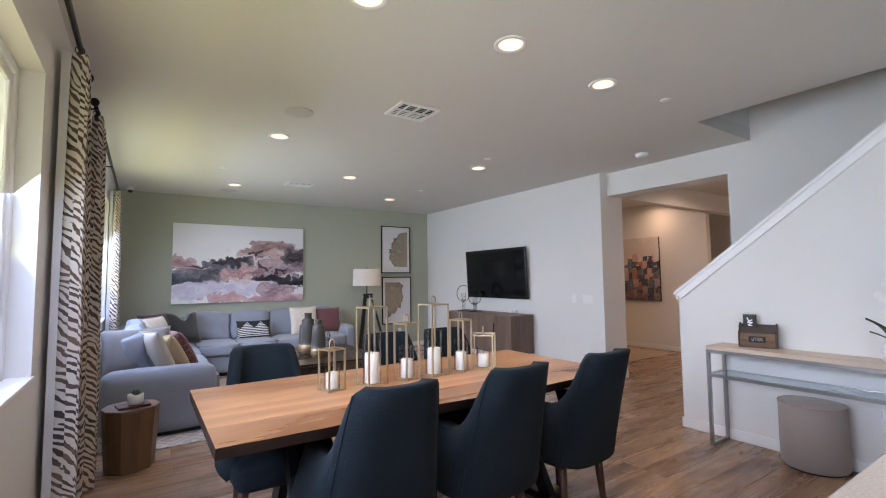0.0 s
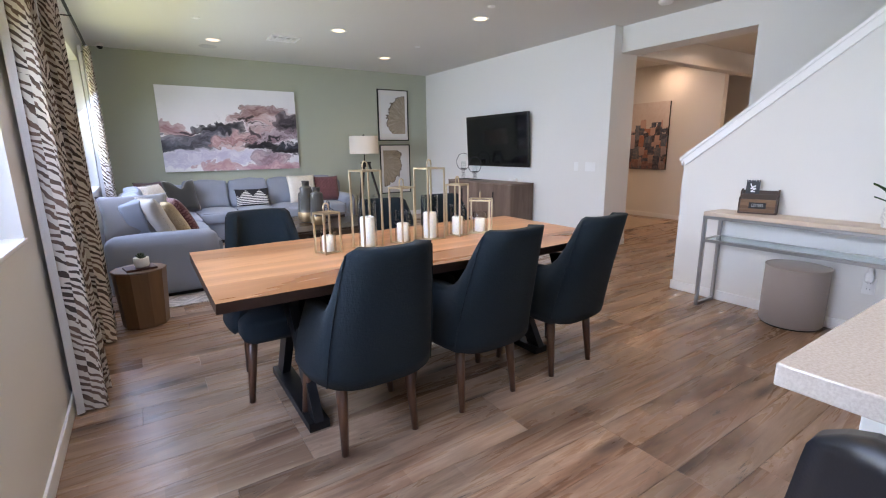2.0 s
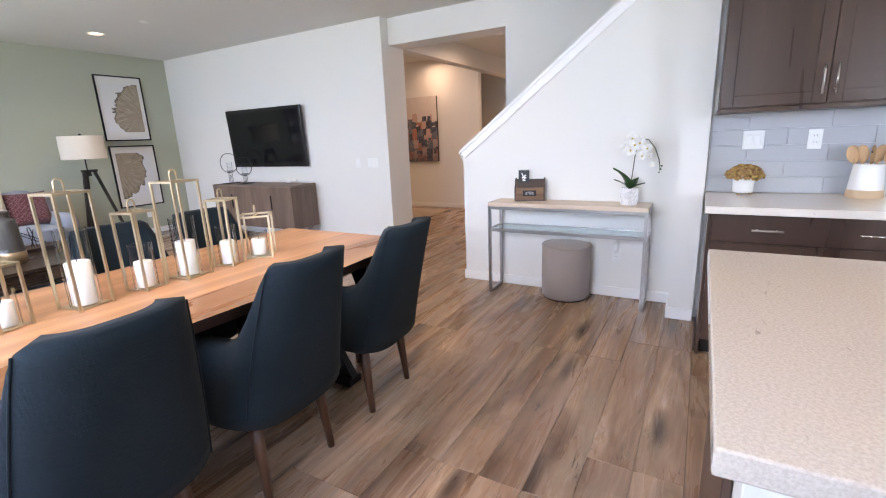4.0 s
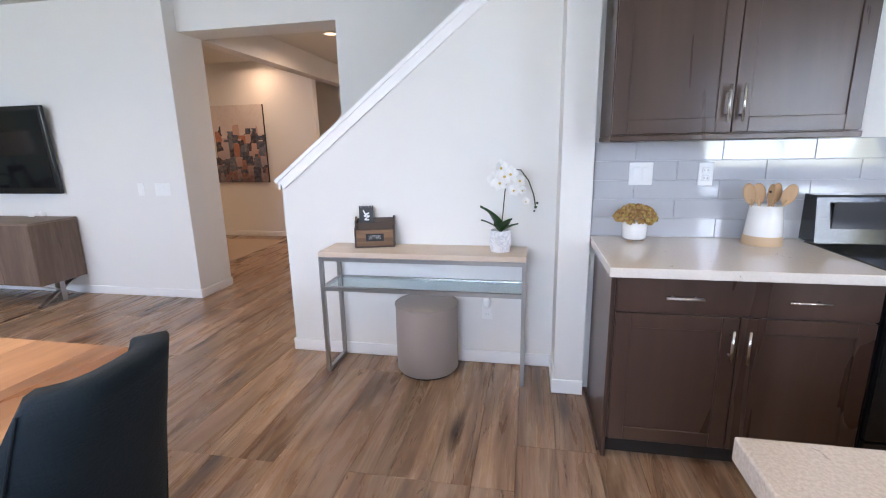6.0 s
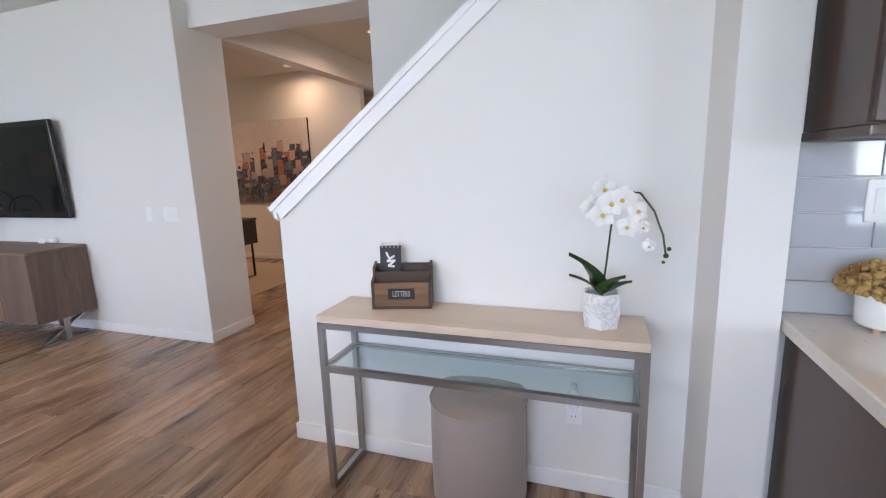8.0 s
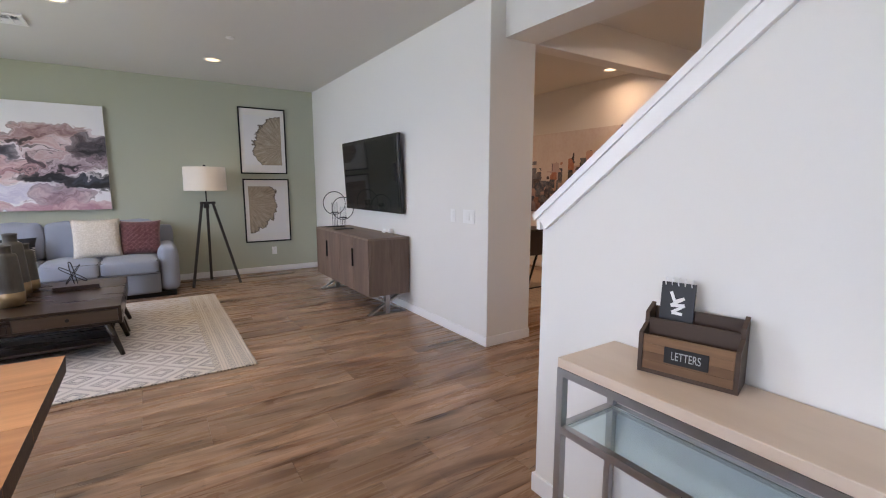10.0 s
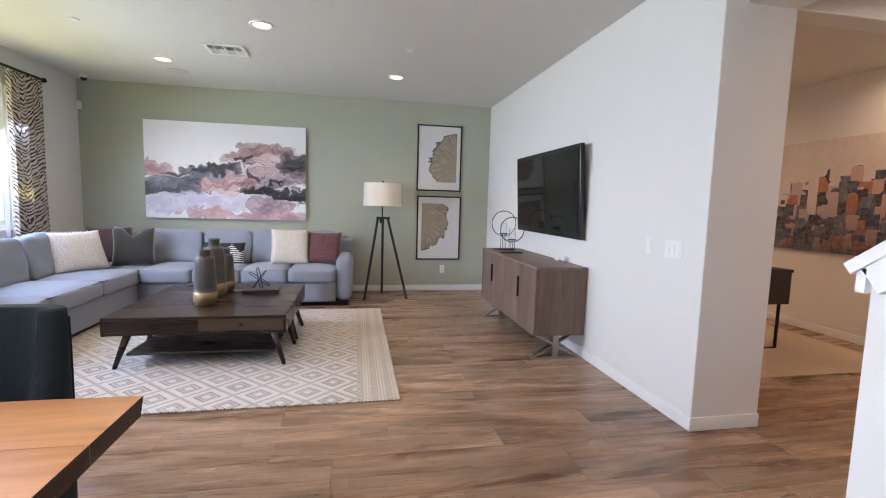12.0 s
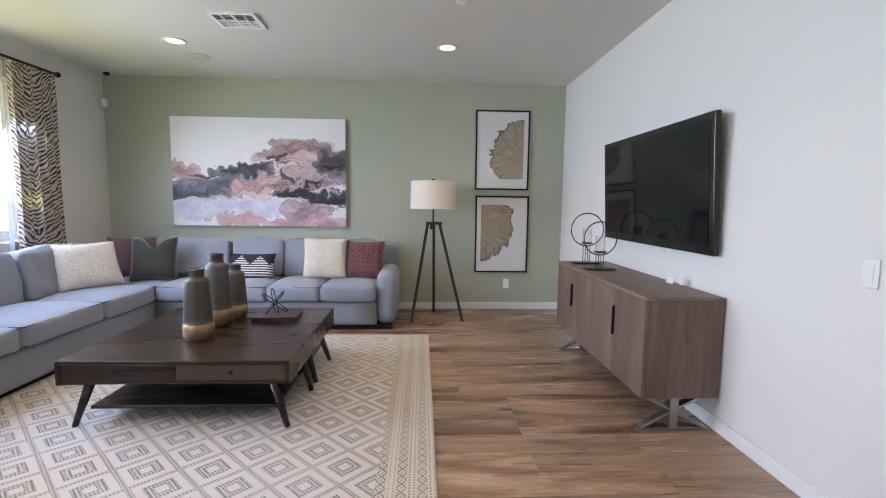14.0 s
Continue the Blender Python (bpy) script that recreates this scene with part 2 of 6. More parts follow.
# ---- materials ----
def plank_wood():
    """Grey-brown printed oak boards: streaks, cracks and knots, each board with its own tone."""
    g = G("plank_floor")
    rnd = g.math("FRACT", g.math("ADD", g.node("ShaderNodeObjectInfo", out=5), g.node("ShaderNodeNewGeometry", out=8)))
    shift = g.node("ShaderNodeCombineXYZ", i0=g.math("MULTIPLY", rnd, 37.0), i1=g.math("MULTIPLY", rnd, 91.0), i2=0.0)
    c = g.node("ShaderNodeTexCoord", out=3)
    def at(sx, sy):
        m = g.node("ShaderNodeMapping", i0=c, i3=(sx, sy, 1))
        return g.node("ShaderNodeVectorMath", props={"operation": "ADD"}, i0=m, i1=shift)
    wide = g.noise(at(0.7, 4.2), 1.0, 5, 0.6, 1.4)
    streak = g.noise(at(1.0, 10.0), 1.0, 5, 0.62, 1.4)
    fine = g.noise(at(6.0, 150.0), 1.0, 4, 0.7)
    tone = g.ramp(wide, [(0.30, (0.135, 0.073, 0.043)), (0.44, (0.335, 0.205, 0.130)), (0.58, (0.525, 0.360, 0.245)), (0.70, (0.325, 0.197, 0.126))])
    tone = g.mix(g.ramp(streak, [(0.48, 0.0), (0.72, 0.6)]), tone, (0.15, 0.092, 0.062, 1))
    tone = g.mix(g.math("MULTIPLY", fine, 0.12), tone, (0.16, 0.10, 0.068, 1))
    crack = g.ramp(g.noise(at(1.3, 11.0), 1.0, 6, 0.75, 2.2), [(0.61, 0.0), (0.66, 0.9)])
    tone = g.mix(crack, tone, (0.055, 0.033, 0.024, 1))
    knot = g.ramp(g.node("ShaderNodeTexVoronoi", Vector=at(1.1, 5.2), Scale=1.0), [(0.05, 0.95), (0.15, 0.5), (0.25, 0.0)])
    tone = g.mix(knot, tone, (0.06, 0.036, 0.026, 1))
    lx, ly, _ = g.split(c)
    strip = g.math("FLOOR", g.math("DIVIDE", ly, 0.0912))
    hop = g.math("FRACT", g.math("MULTIPLY", g.math("SINE", g.math("ADD", g.math("MULTIPLY", strip, 12.9), g.math("MULTIPLY", rnd, 78.2))), 437.5))
    stave = g.math("FLOOR", g.math("ADD", g.math("DIVIDE", lx, 0.62), g.math("MULTIPLY", hop, 5.0)))
    cell = g.math("ADD", g.math("MULTIPLY", strip, 3.1), g.math("ADD", g.math("MULTIPLY", stave, 7.7), g.math("MULTIPLY", rnd, 51.0)))
    pick = g.math("FRACT", g.math("MULTIPLY", g.math("SINE", g.math("MULTIPLY", cell, 4.37)), 91.7))
    k = g.ramp(pick, [(0.0, 0.84), (0.3, 0.93), (0.7, 1.0), (0.9, 1.10), (1.0, 1.18)])
    k = g.math("MULTIPLY", k, g.math("ADD", 0.68, g.math("MULTIPLY", g.math("FRACT", g.math("MULTIPLY", rnd, 7.31)), 0.24)))
    r2 = g.math("ADD", k, g.math("MULTIPLY", g.math("SUBTRACT", g.math("FRACT", g.math("MULTIPLY", pick, 3.77)), 0.5), 0.05))
    tone = g.mix(1.0, tone, g.node("ShaderNodeCombineColor", i0=r2, i1=k, i2=k), "MULTIPLY")
    g.bump(g.math("SUBTRACT", streak, crack), 0.18, 0.001)
    return g.done(tone, g.math("ADD", 0.19, g.math("MULTIPLY", streak, 0.18)))


WALL = plain("wall_paint", (0.78, 0.768, 0.742), 0.75, big=0.6, fine=160, vary=0.015, relief=0.25, depth=0.0012)
GREEN = plain("sage_paint", (0.44, 0.46, 0.365), 0.75, big=0.6, fine=160, vary=0.02, relief=0.25, depth=0.0012)
CEIL = plain("ceiling_paint", (0.70, 0.69, 0.655), 0.85, big=0.5, fine=120, vary=0.02, relief=0.3, depth=0.0015)
WHITE = plain("white_trim", (0.87, 0.865, 0.86), 0.4, big=2, fine=90, vary=0.02, relief=0.05)
VINYL = plain("white_vinyl", (0.84, 0.84, 0.84), 0.35, vary=0.02, relief=0.03)
FLOOR = plank_wood()
JOINT = plain("joint_shadow", (0.05, 0.035, 0.025), 0.8)
PLATE = plain("white_plastic", (0.85, 0.85, 0.84), 0.3, vary=0.01, relief=0.0)
BLACK = plain("black_metal", (0.018, 0.018, 0.02), 0.45, 0.6, vary=0.2, relief=0.1)
STEEL = plain("brushed_steel", (0.42, 0.41, 0.40), 0.35, 1.0, vary=0.06, fine=200, stretch=(0.1, 1, 1))
NICKEL = plain("brushed_nickel", (0.66, 0.64, 0.61), 0.28, 1.0, vary=0.05, fine=200)
PANE = glass("window_glass")
LED = glow("led_disc", (1.0, 0.72, 0.44), 2.4)
GRASS = plain("grass", (0.07, 0.13, 0.035), 0.9, big=0.8, fine=30, vary=0.3, relief=0.8, depth=0.02)
FENCE = plain("fence_paint", (0.45, 0.40, 0.34), 0.8, vary=0.1)

H = 2.74                      # ceiling
XW, XT, YG = 1.02, 6.44, 9.18  # window wall, screen wall, sage wall
XS, XB = 5.516, 6.585         # stair half wall, far stair wall
YP, XP = 4.785, 6.905         # pier corner
XH = 9.50                     # far wall of the office


def setting(name, bm, material, label, category="wall", smooth=False):
    return tagged(part(name, bm, material, smooth=smooth), label, category, kind="structure")


# window wall with three openings, pieced round them
def window_wall():
    bm = bmesh.new()
    x0, x1 = XW - 0.16, XW
    ys = [-3.4, WIN_K[0], WIN_K[1], WIN_A[0], WIN_A[1], WIN_B[0], WIN_B[1], YG]
    for i in range(0, 7, 2):
        box(bm, x0, x1, ys[i], ys[i + 1], 0, H)
    for y0, y1, z0, z1 in (WIN_K, WIN_A, WIN_B):
        box(bm, x0, x1, y0, y1, 0, z0 - 0.02)
        box(bm, x0, x1, y0, y1, z1, H)
    return setting("wall_west", bm, WALL, "off-white painted wall with two wide windows", "wall")


window_wall()
setting("wall_north", boxes((XW - 0.16, XT + 0.2, YG, YG + 0.12, 0, H)), GREEN, "sage green painted accent wall", "wall")
setting("wall_screen", boxes((XT, XP, YP, YG, 0, H), bevel=0.006), WALL, "off-white painted wall with rounded pier corner", "wall")
setting("wall_header", boxes((XB, XP, 3.28, YP, 2.44, 5.2)), WALL, "off-white painted header over the hall opening", "wall")
setting("wall_stair_far", boxes((XB, XB + 0.14, -3.4, 3.28, 0, 5.2)), WALL, "off-white painted wall behind the stairs", "wall")
setting("wall_stairwell_north", boxes((XS, XB, 3.045, 3.165, H + 0.13, 5.2)), WALL, "off-white painted upper stairwell wall", "wall")
setting("wall_stairwell_west", boxes((XS - 0.02, XS + 0.1, -3.4, 3.045, H + 0.13, 5.2)), WALL, "off-white painted upper stairwell wall", "wall")
setting("wall_south", boxes((XW - 0.16, XB + 0.14, -3.52, -3.4, 0, 5.2)), WALL, "off-white painted wall of the kitchen", "wall")
# closing walls of the hall and the office behind the pier
setting("wall_office_far", boxes((XH, XH + 0.12, 4.95, YG, 0, H)), WALL, "off-white painted office wall", "wall")
setting("wall_office_north", boxes((XP, XH + 0.12, YG, YG + 0.12, 0, H)), WALL, "off-white painted office wall", "wall")
setting("wall_hall_south", boxes((XB + 0.14, 12.0, 3.14, 3.28, 0, H)), WALL, "off-white painted hall wall", "wall")
setting("wall_hall_end", boxes((12.0, 12.12, 3.14, 7.2, 0, H)), WALL, "off-white painted hall end wall", "wall")
setting("wall_hall_north", boxes((XH + 0.12, 12.0, 7.08, 7.2, 0, H)), WALL, "off-white painted hall wall", "wall")
setting("hall_beam", boxes((XP, 12.0, YP, YP + 0.16, 2.44, H), bevel=0.005), WALL, "off-white drywall beam across the hall", "beam")


def ceiling():
    bm = boxes((XW - 0.16, XS + 0.024, -3.52, YG + 0.12, H, H + 0.13), (XS + 0.024, XP, 3.045, YG + 0.12, H, H + 0.13))
    setting("ceiling", bm, CEIL, "smooth off-white painted ceiling", "ceiling")
    setting("ceiling_hall", boxes((XP, 12.12, 3.14, YG + 0.12, H, H + 0.13)), CEIL, "smooth off-white hall ceiling", "ceiling")
    setting("ceiling_stairwell", boxes((XS - 0.02, XB + 0.14, -3.52, 3.165, 5.2, 5.3)), CEIL, "off-white stairwell ceiling", "ceiling")


ceiling()


# stair half wall with its sloped cap
SLOPE = math.tan(radians(37.75))
Y_END, Z_END = 3.278, 1.199


def half_wall():
    bm = bmesh.new()
    y_top = 1.5
    def prof(y):
        return Z_END + (Y_END - y) * SLOPE
    pts = [(Y_END, 0), (Y_END, prof(Y_END)), (y_top, prof(y_top)), (y_top, 0)]
    a = [bm.verts.new((XS, y, z)) for y, z in pts]
    b = [bm.verts.new((XS + 0.12, y, z)) for y, z in pts]
    bm.faces.new(a), bm.faces.new(b[::-1])
    for k in range(4):
        bm.faces.new((a[k], b[k], b[(k + 1) % 4], a[(k + 1) % 4]))
    setting("wall_stair_half", bm, WALL, "off-white half wall rising beside the stairs", "wall")
    bm = bmesh.new()
    d = Vector((0, -1, SLOPE)).normalized()
    n = Vector((0, SLOPE, 1)).normalized()
    p0 = Vector((XS + 0.06, Y_END, Z_END)) - d * 0.03
    p1 = p0 + d * 3.0
    bar(bm, p0 + n * 0.012, p1 + n * 0.012, 0.175, 0.024, n)
    cap = tagged(part("stair_cap", bm, WHITE), "white painted sloped cap on the stair half wall", "trim", kind="structure")
    bm = bmesh.new()
    for x in (XS - 0.009, XS + 0.129):
        bar(bm, Vector((x, Y_END, Z_END)) - n * 0.028 - d * 0.012, Vector((x, Y_END, Z_END)) + d * 3.0 - n * 0.028, 0.018, 0.056, n)
    bar(bm, (XS - 0.018, Y_END + 0.009, Z_END - 0.03), (XS + 0.138, Y_END + 0.009, Z_END - 0.03), 0.018, 0.05)
    part("cap_moulding", bm, WHITE, cap, "white moulding under the cap")


half_wall()
# the pilaster between stairs and kitchen, and the kitchen wall
setting("wall_pilaster", boxes((5.2, XB, 1.345, 1.505, 0, H + 0.13)), WALL, "off-white painted wall end beside the cabinets", "wall")
setting("wall_kitchen", boxes((5.285, 5.42, -3.4, 1.345, 0, H)), WALL, "off-white painted kitchen wall", "wall")
setting("wall_stair_upper", boxes((XS, XS + 0.12, -3.4, 1.345, H, H + 0.13)), WALL, "off-white painted wall over the stairs", "wall")


def stairs():
    st = thing("staircase", "carpeted staircase behind the half wall", "stairs", kind="structure")
    carpet = fabric("stair_carpet", (0.42, 0.38, 0.33), 200)
    for i in range(14):
        y = 3.0 - i * 0.245
        if y < -0.6:
            break
        part("step", boxes((XS + 0.124, XB - 0.004, y - 0.275, y, 0 if i == 0 else 0.02, 0.185 * (i + 1)), bevel=0.015), carpet, st)


stairs()


# baseboards
def baseboard(x0, y0, x1, y1, nx, ny):
    """A run along a wall; (nx, ny) points into the room."""
    t, h = 0.013, 0.085
    bm = bmesh.new()
    lo = (min(x0, x1), min(y0, y1))
    hi = (max(x0, x1), max(y0, y1))
    X = (lo[0], hi[0]) if ny else (min(x0, x0 + nx * t), max(x0, x0 + nx * t))
    Y = (lo[1], hi[1]) if nx else (min(y0, y0 + ny * t), max(y0, y0 + ny * t))
    box(bm, *X, *Y, 0.001, h, bevel=0.004)
    tagged(part("baseboard", bm, WHITE), "white painted baseboard along the wall", "baseboard", kind="structure")


for run in ((XW, -3.4, XW, YG, 1, 0), (XW + 0.013, YG, XT, YG, 0, -1), (XT, YP - 0.013, XT, YG, -1, 0), (XT, YP, XP, YP, 0, -1),
            (XS, 1.505, XS, Y_END + 0.013, -1, 0), (XS, Y_END, XS + 0.12, Y_END, 0, 1), (5.2, 1.505, XS, 1.505, 0, 1), (5.2, 1.345, 5.2, 1.518, -1, 0),
            (XH, 4.95, XH, YG, -1, 0), (XB + 0.14, 3.28, 12.0, 3.28, 0, 1)):
    baseboard(*run)


# windows: reveal, sill, vinyl frame with two sashes, glass
def window(name, y0, y1, z0, z1, label):
    w = thing(name, label, "window", kind="structure")
    xo, xi = XW - 0.15, XW - 0.085
    bm = bmesh.new()
    for a, b, c, d in ((y0, y0 + 0.05, z0, z1), (y1 - 0.05, y1, z0, z1), (y0 + 0.05, y1 - 0.05, z0, z0 + 0.05), (y0 + 0.05, y1 - 0.05, z1 - 0.05, z1)):
        box(bm, xo, xi, a, b, c, d, bevel=0.006)
    part("window_frame", bm, VINYL, w, "white vinyl frame")
    mid = (y0 + y1) / 2
    for a, b, dx in ((y0 + 0.05, mid + 0.02, 0.012), (mid - 0.02, y1 - 0.05, 0.034)):
        bm = bmesh.new()
        s = 0.045
        X = (xo + dx, xo + dx + 0.02)
        for c, d, e, f in ((a, a + s, z0 + 0.05, z1 - 0.05), (b - s, b, z0 + 0.05, z1 - 0.05), (a + s, b - s, z0 + 0.05, z0 + 0.05 + s), (a + s, b - s, z1 - 0.05 - s, z1 - 0.05)):
            box(bm, *X, c, d, e, f, bevel=0.004)
        sash = part("sash", bm, VINYL, w)
        pane = part("pane", boxes((X[0] + 0.007, X[0] + 0.012, a + s, b - s, z0 + 0.05 + s, z1 - 0.05 - s)), PANE, sash, "clear glass pane")
        pane.visible_shadow = False
    part("window_sill", boxes((xi + 0.001, XW + 0.012, y0 - 0.0, y1 + 0.0, z0 - 0.019, z0), bevel=0.004), WHITE, w, "white window sill")
    return w


window("window_1", *WIN_A, "wide white vinyl sliding window beside the dining table")
window("window_2", *WIN_B, "wide white vinyl sliding window behind the sofa")
# assumed window, added with its lamps to light the kitchen side
window("window_assumed", *WIN_K, "white vinyl sliding window of the kitchen")
# outdoors
tagged(part("ground", boxes((-900, 0.2, -900, 900, -0.6, -0.35)), GRASS), "green lawn outside the windows", "ground", kind="structure")
setting("backdrop", boxes((-14.2, -14.0, -60, 70, -0.4, 16)), glow("bright_haze", (0.90, 0.95, 1.0), 2.0), "bright hazy sky outside the windows", "backdrop")
# slab under the floor boards
setting("floor", boxes((XW - 0.16, 12.12, -3.52, YG + 0.12, -0.12, -0.012)), JOINT, "grey-brown wood plank floor", "floor")


# recessed lamps
def downlight(x, y, z=H, power=9.0, spread=150, tint=(1.0, 0.76, 0.52)):
    d = thing("recessed_light", "round white recessed ceiling light, switched on", "ceiling light", pose(x, y, z), group="recessed ceiling lights")
    bm = bmesh.new()
    lathe(bm, [(0.098, 0.0), (0.098, -0.006), (0.092, -0.009), (0.072, -0.006), (0.070, 0.0)], 32)
    part("trim_ring", bm, PLATE, d, smooth=True)
    bm = bmesh.new()
    lathe(bm, [(0.0, -0.004), (0.0715, -0.004)], 32)
    part("lens", bm, LED, d, "glowing warm lens")
    l = bpy.data.lights.new("downlight", "AREA")
    l.shape, l.size, l.energy, l.color, l.spread = "DISK", 0.13, power, tint, radians(spread)
    ob = new("downlight_lamp", l)
    ob.matrix_world = pose(x, y, z - 0.012)


# the last two, over the kitchen, are out of view and assumed
for x, y in ((2.47, 7.97), (3.70, 6.70), (4.93, 7.95), (4.88, 5.41), (2.46, 5.40), (3.19, 2.93), (4.13, 2.99), (2.29, 2.97), (2.3, 0.2), (3.6, 0.2)):
    downlight(x, y, power=5.2, spread=125)
# lamps at (7.9, 7.9) and (10.9, 4.1) are unseen, added to brighten office and hall
for x, y, w in ((8.22, 4.04, 13.0), (9.12, 5.76, 6.0), (7.9, 7.9, 17.0), (10.9, 4.1, 12.0)):
    downlight(x, y, power=w, spread=160, tint=(1.0, 0.67, 0.41))


# ---- things ----
NAVY = fabric("navy_upholstery", (0.012, 0.022, 0.031), 300, 0.45, 0.95, 0.9, 0.03)
LEGWOOD = wood("walnut_legs", (0.07, 0.032, 0.018), (0.15, 0.072, 0.042), "z", 20, 0.35)
TABLEWOOD = wood("acacia_boards", (0.27, 0.105, 0.036), (0.76, 0.44, 0.23), "x", 8.0, 0.30, 0.55, 0.12, 0.34)
BARK = plain("dark_live_edge", (0.03, 0.014, 0.009), 0.5, big=8, fine=40, vary=0.3, relief=0.5, depth=0.003)
SOFA = fabric("sofa_grey", (0.375, 0.412, 0.49), 420, 0.12, 0.92, 0.4, 0.15)
PIPING = fabric("dark_piping", (0.085, 0.085, 0.10), 300, sheen=0.0)
DARKWOOD = wood("espresso_wood", (0.011, 0.0065, 0.0045), (0.040, 0.022, 0.014), "x", 12, 0.28, 0.5)
CREDWOOD = wood("weathered_oak", (0.10, 0.064, 0.046), (0.32, 0.225, 0.175), "z", 10, 0.6, 0.75, 0.4)


def dining_chair():
    c = thing("dining_chair", "dark blue upholstered dining chair with walnut legs", "chair", group="chairs round the table")
    A = radians(118)

    def shell(s, v, inset):
        a = s * A
        sa, ca = math.sin(a), math.cos(a)
        e = 0.62
        w = 0.298 - 0.075 * v ** 1.5 - inset
        back = 0.25 + 0.165 * v ** 1.15 - inset
        x = w * math.copysign(abs(sa) ** e, sa)
        y = -back * abs(ca) ** e if ca > 0 else 0.30 * abs(ca) ** 0.9
        k = min(1.0, max(0.0, (abs(s) * 118 - 40) / 46))
        k = k * k * (3 - 2 * k)
        top = 0.952 - 0.30 * k - 0.04 * max(0.0, -ca)
        z0 = 0.335 + 0.05 * (abs(sa) ** 2) + inset * 0.4
        return Vector((x, y, z0 + (top - z0) * v))
    bm = bmesh.new()
    nu, nv = 36, 12
    o = grid(bm, lambda u, v: shell(2 * u - 1, v, 0.0), nu, nv)
    i = grid(bm, lambda u, v: shell(2 * u - 1, v, 0.062), nu, nv)
    for k in range(nu):
        for j in (0, nv):
            bm.faces.new((o[k][j], o[k + 1][j], i[k + 1][j], i[k][j]))
    for j in range(nv):
        for k in (0, nu):
            bm.faces.new((o[k][j], o[k][j + 1], i[k][j + 1], i[k][j]))
    rim = [e for e in bm.edges if len(e.link_faces) == 2 and e.calc_face_angle(0) > 1.0]
    bmesh.ops.bevel(bm, geom=rim, offset=0.018, segments=3, affect="EDGES")
    part("backrest", bm, NAVY, c, smooth=True)
    part("seat", soft_box(bmesh.new(), 0.50, 0.50, 0.14, 0.045, 0.02, 8, 0.003, at=pose(0, 0.035, 0.335)), NAVY, c, smooth=True)
    for s in (-1, 1):
        part("seam", tube(bmesh.new(), [shell(s * 0.40, v / 10, -0.002) for v in range(11)], 0.003, 6), NAVY, c, smooth=True)
    for x, y, tx, ty in ((-0.176, -0.165, 0.163, 0.13), (0.176, -0.165, 0.163, 0.13), (-0.238, 0.215, 0.2, 0.19), (0.238, 0.215, 0.2, 0.19)):
        sx, sy = math.copysign(tx, x), math.copysign(ty, y)
        bm = bmesh.new()
        cyl(bm, (x, y, 0.0), (sx, sy, 0.36), 0.0155, 0.028, 12)
        part("leg", bm, LEGWOOD, c, smooth=True)
    return c


chair = dining_chair()
chair.matrix_basis = pose(2.236, 2.900, 0)
for m in (pose(2.850, 2.892, 0, 0, 0, 1.5), pose(3.488, 2.902, 0, 0, 0, 4.0), pose(2.045, 3.645, 0, 0, 0, 181), pose(2.93, 3.75, 0, 0, 0, 179), pose(3.45, 3.75, 0, 0, 0, 180)):
    copy_thing(chair, m)


def dining_table():
    t = thing("dining_table", "live-edge wooden dining table with black steel legs", "table")
    x0, x1, ys = 1.635, 3.927, (2.80, 3.07, 3.33, 3.60, 3.86)
    for k in range(4):
        y0, y1 = ys[k] + 0.0009, ys[k + 1] - 0.0009
        bm = bmesh.new()

        def edge(x, side):
            if (side == 0 and k == 0) or (side == 1 and k == 3):
                return noise.noise(Vector((x * 1.4, side * 5, 0))) * 0.035 + noise.noise(Vector((x * 6, side, 2))) * 0.006
            return noise.noise(Vector((x * 2.0, k + side, 7))) * 0.0012
        n = 40
        rows = []
        for i in range(n + 1):
            x = x0 + (x1 - x0) * i / n + (0.02 * noise.noise(Vector((k * 3.0, i, 0))) if i in (0, n) else 0)
            ya, yb = y0 + edge(x, 0), y1 + edge(x, 1)
            rows.append([bm.verts.new((x, ya, 0.765)), bm.verts.new((x, yb, 0.765)), bm.verts.new((x, yb - (0.02 if k == 3 else 0), 0.716)), bm.verts.new((x, ya + (0.02 if k == 0 else 0), 0.716))])
        for a, b in zip(rows, rows[1:]):
            for q in range(4):
                f = bm.faces.new((a[q], a[(q + 1) % 4], b[(q + 1) % 4], b[q]))
                f.material_index = 1 if (q == 3 and k == 0) or (q == 1 and k == 3) else 0
        for r in (rows[0], rows[-1]):
            bm.faces.new(r).material_index = 1
        part("board", bm, [TABLEWOOD, BARK], t)
    part("batten", boxes((1.70, 3.88, 2.90, 3.76, 0.690, 0.7155)), BLACK, t)
    for x, lean in ((2.03, 0), (3.50, 0)):
        bm = bmesh.new()
        box(bm, x - 0.05, x + 0.05, 2.98, 3.70, 0.0, 0.045, bevel=0.004)
        box(bm, x - 0.05, x + 0.05, 3.00, 3.66, 0.662, 0.689, bevel=0.004)
        bar(bm, (x, 3.02, 0.02), (x, 3.42, 0.69), 0.09, 0.045, (1, 0, 0))
        bar(bm, (x, 3.64, 0.02), (x, 3.24, 0.69), 0.09, 0.045, (1, 0, 0))
        part("trestle", bm, BLACK, t, "black steel crossed trestle")
    return t


dining_table()


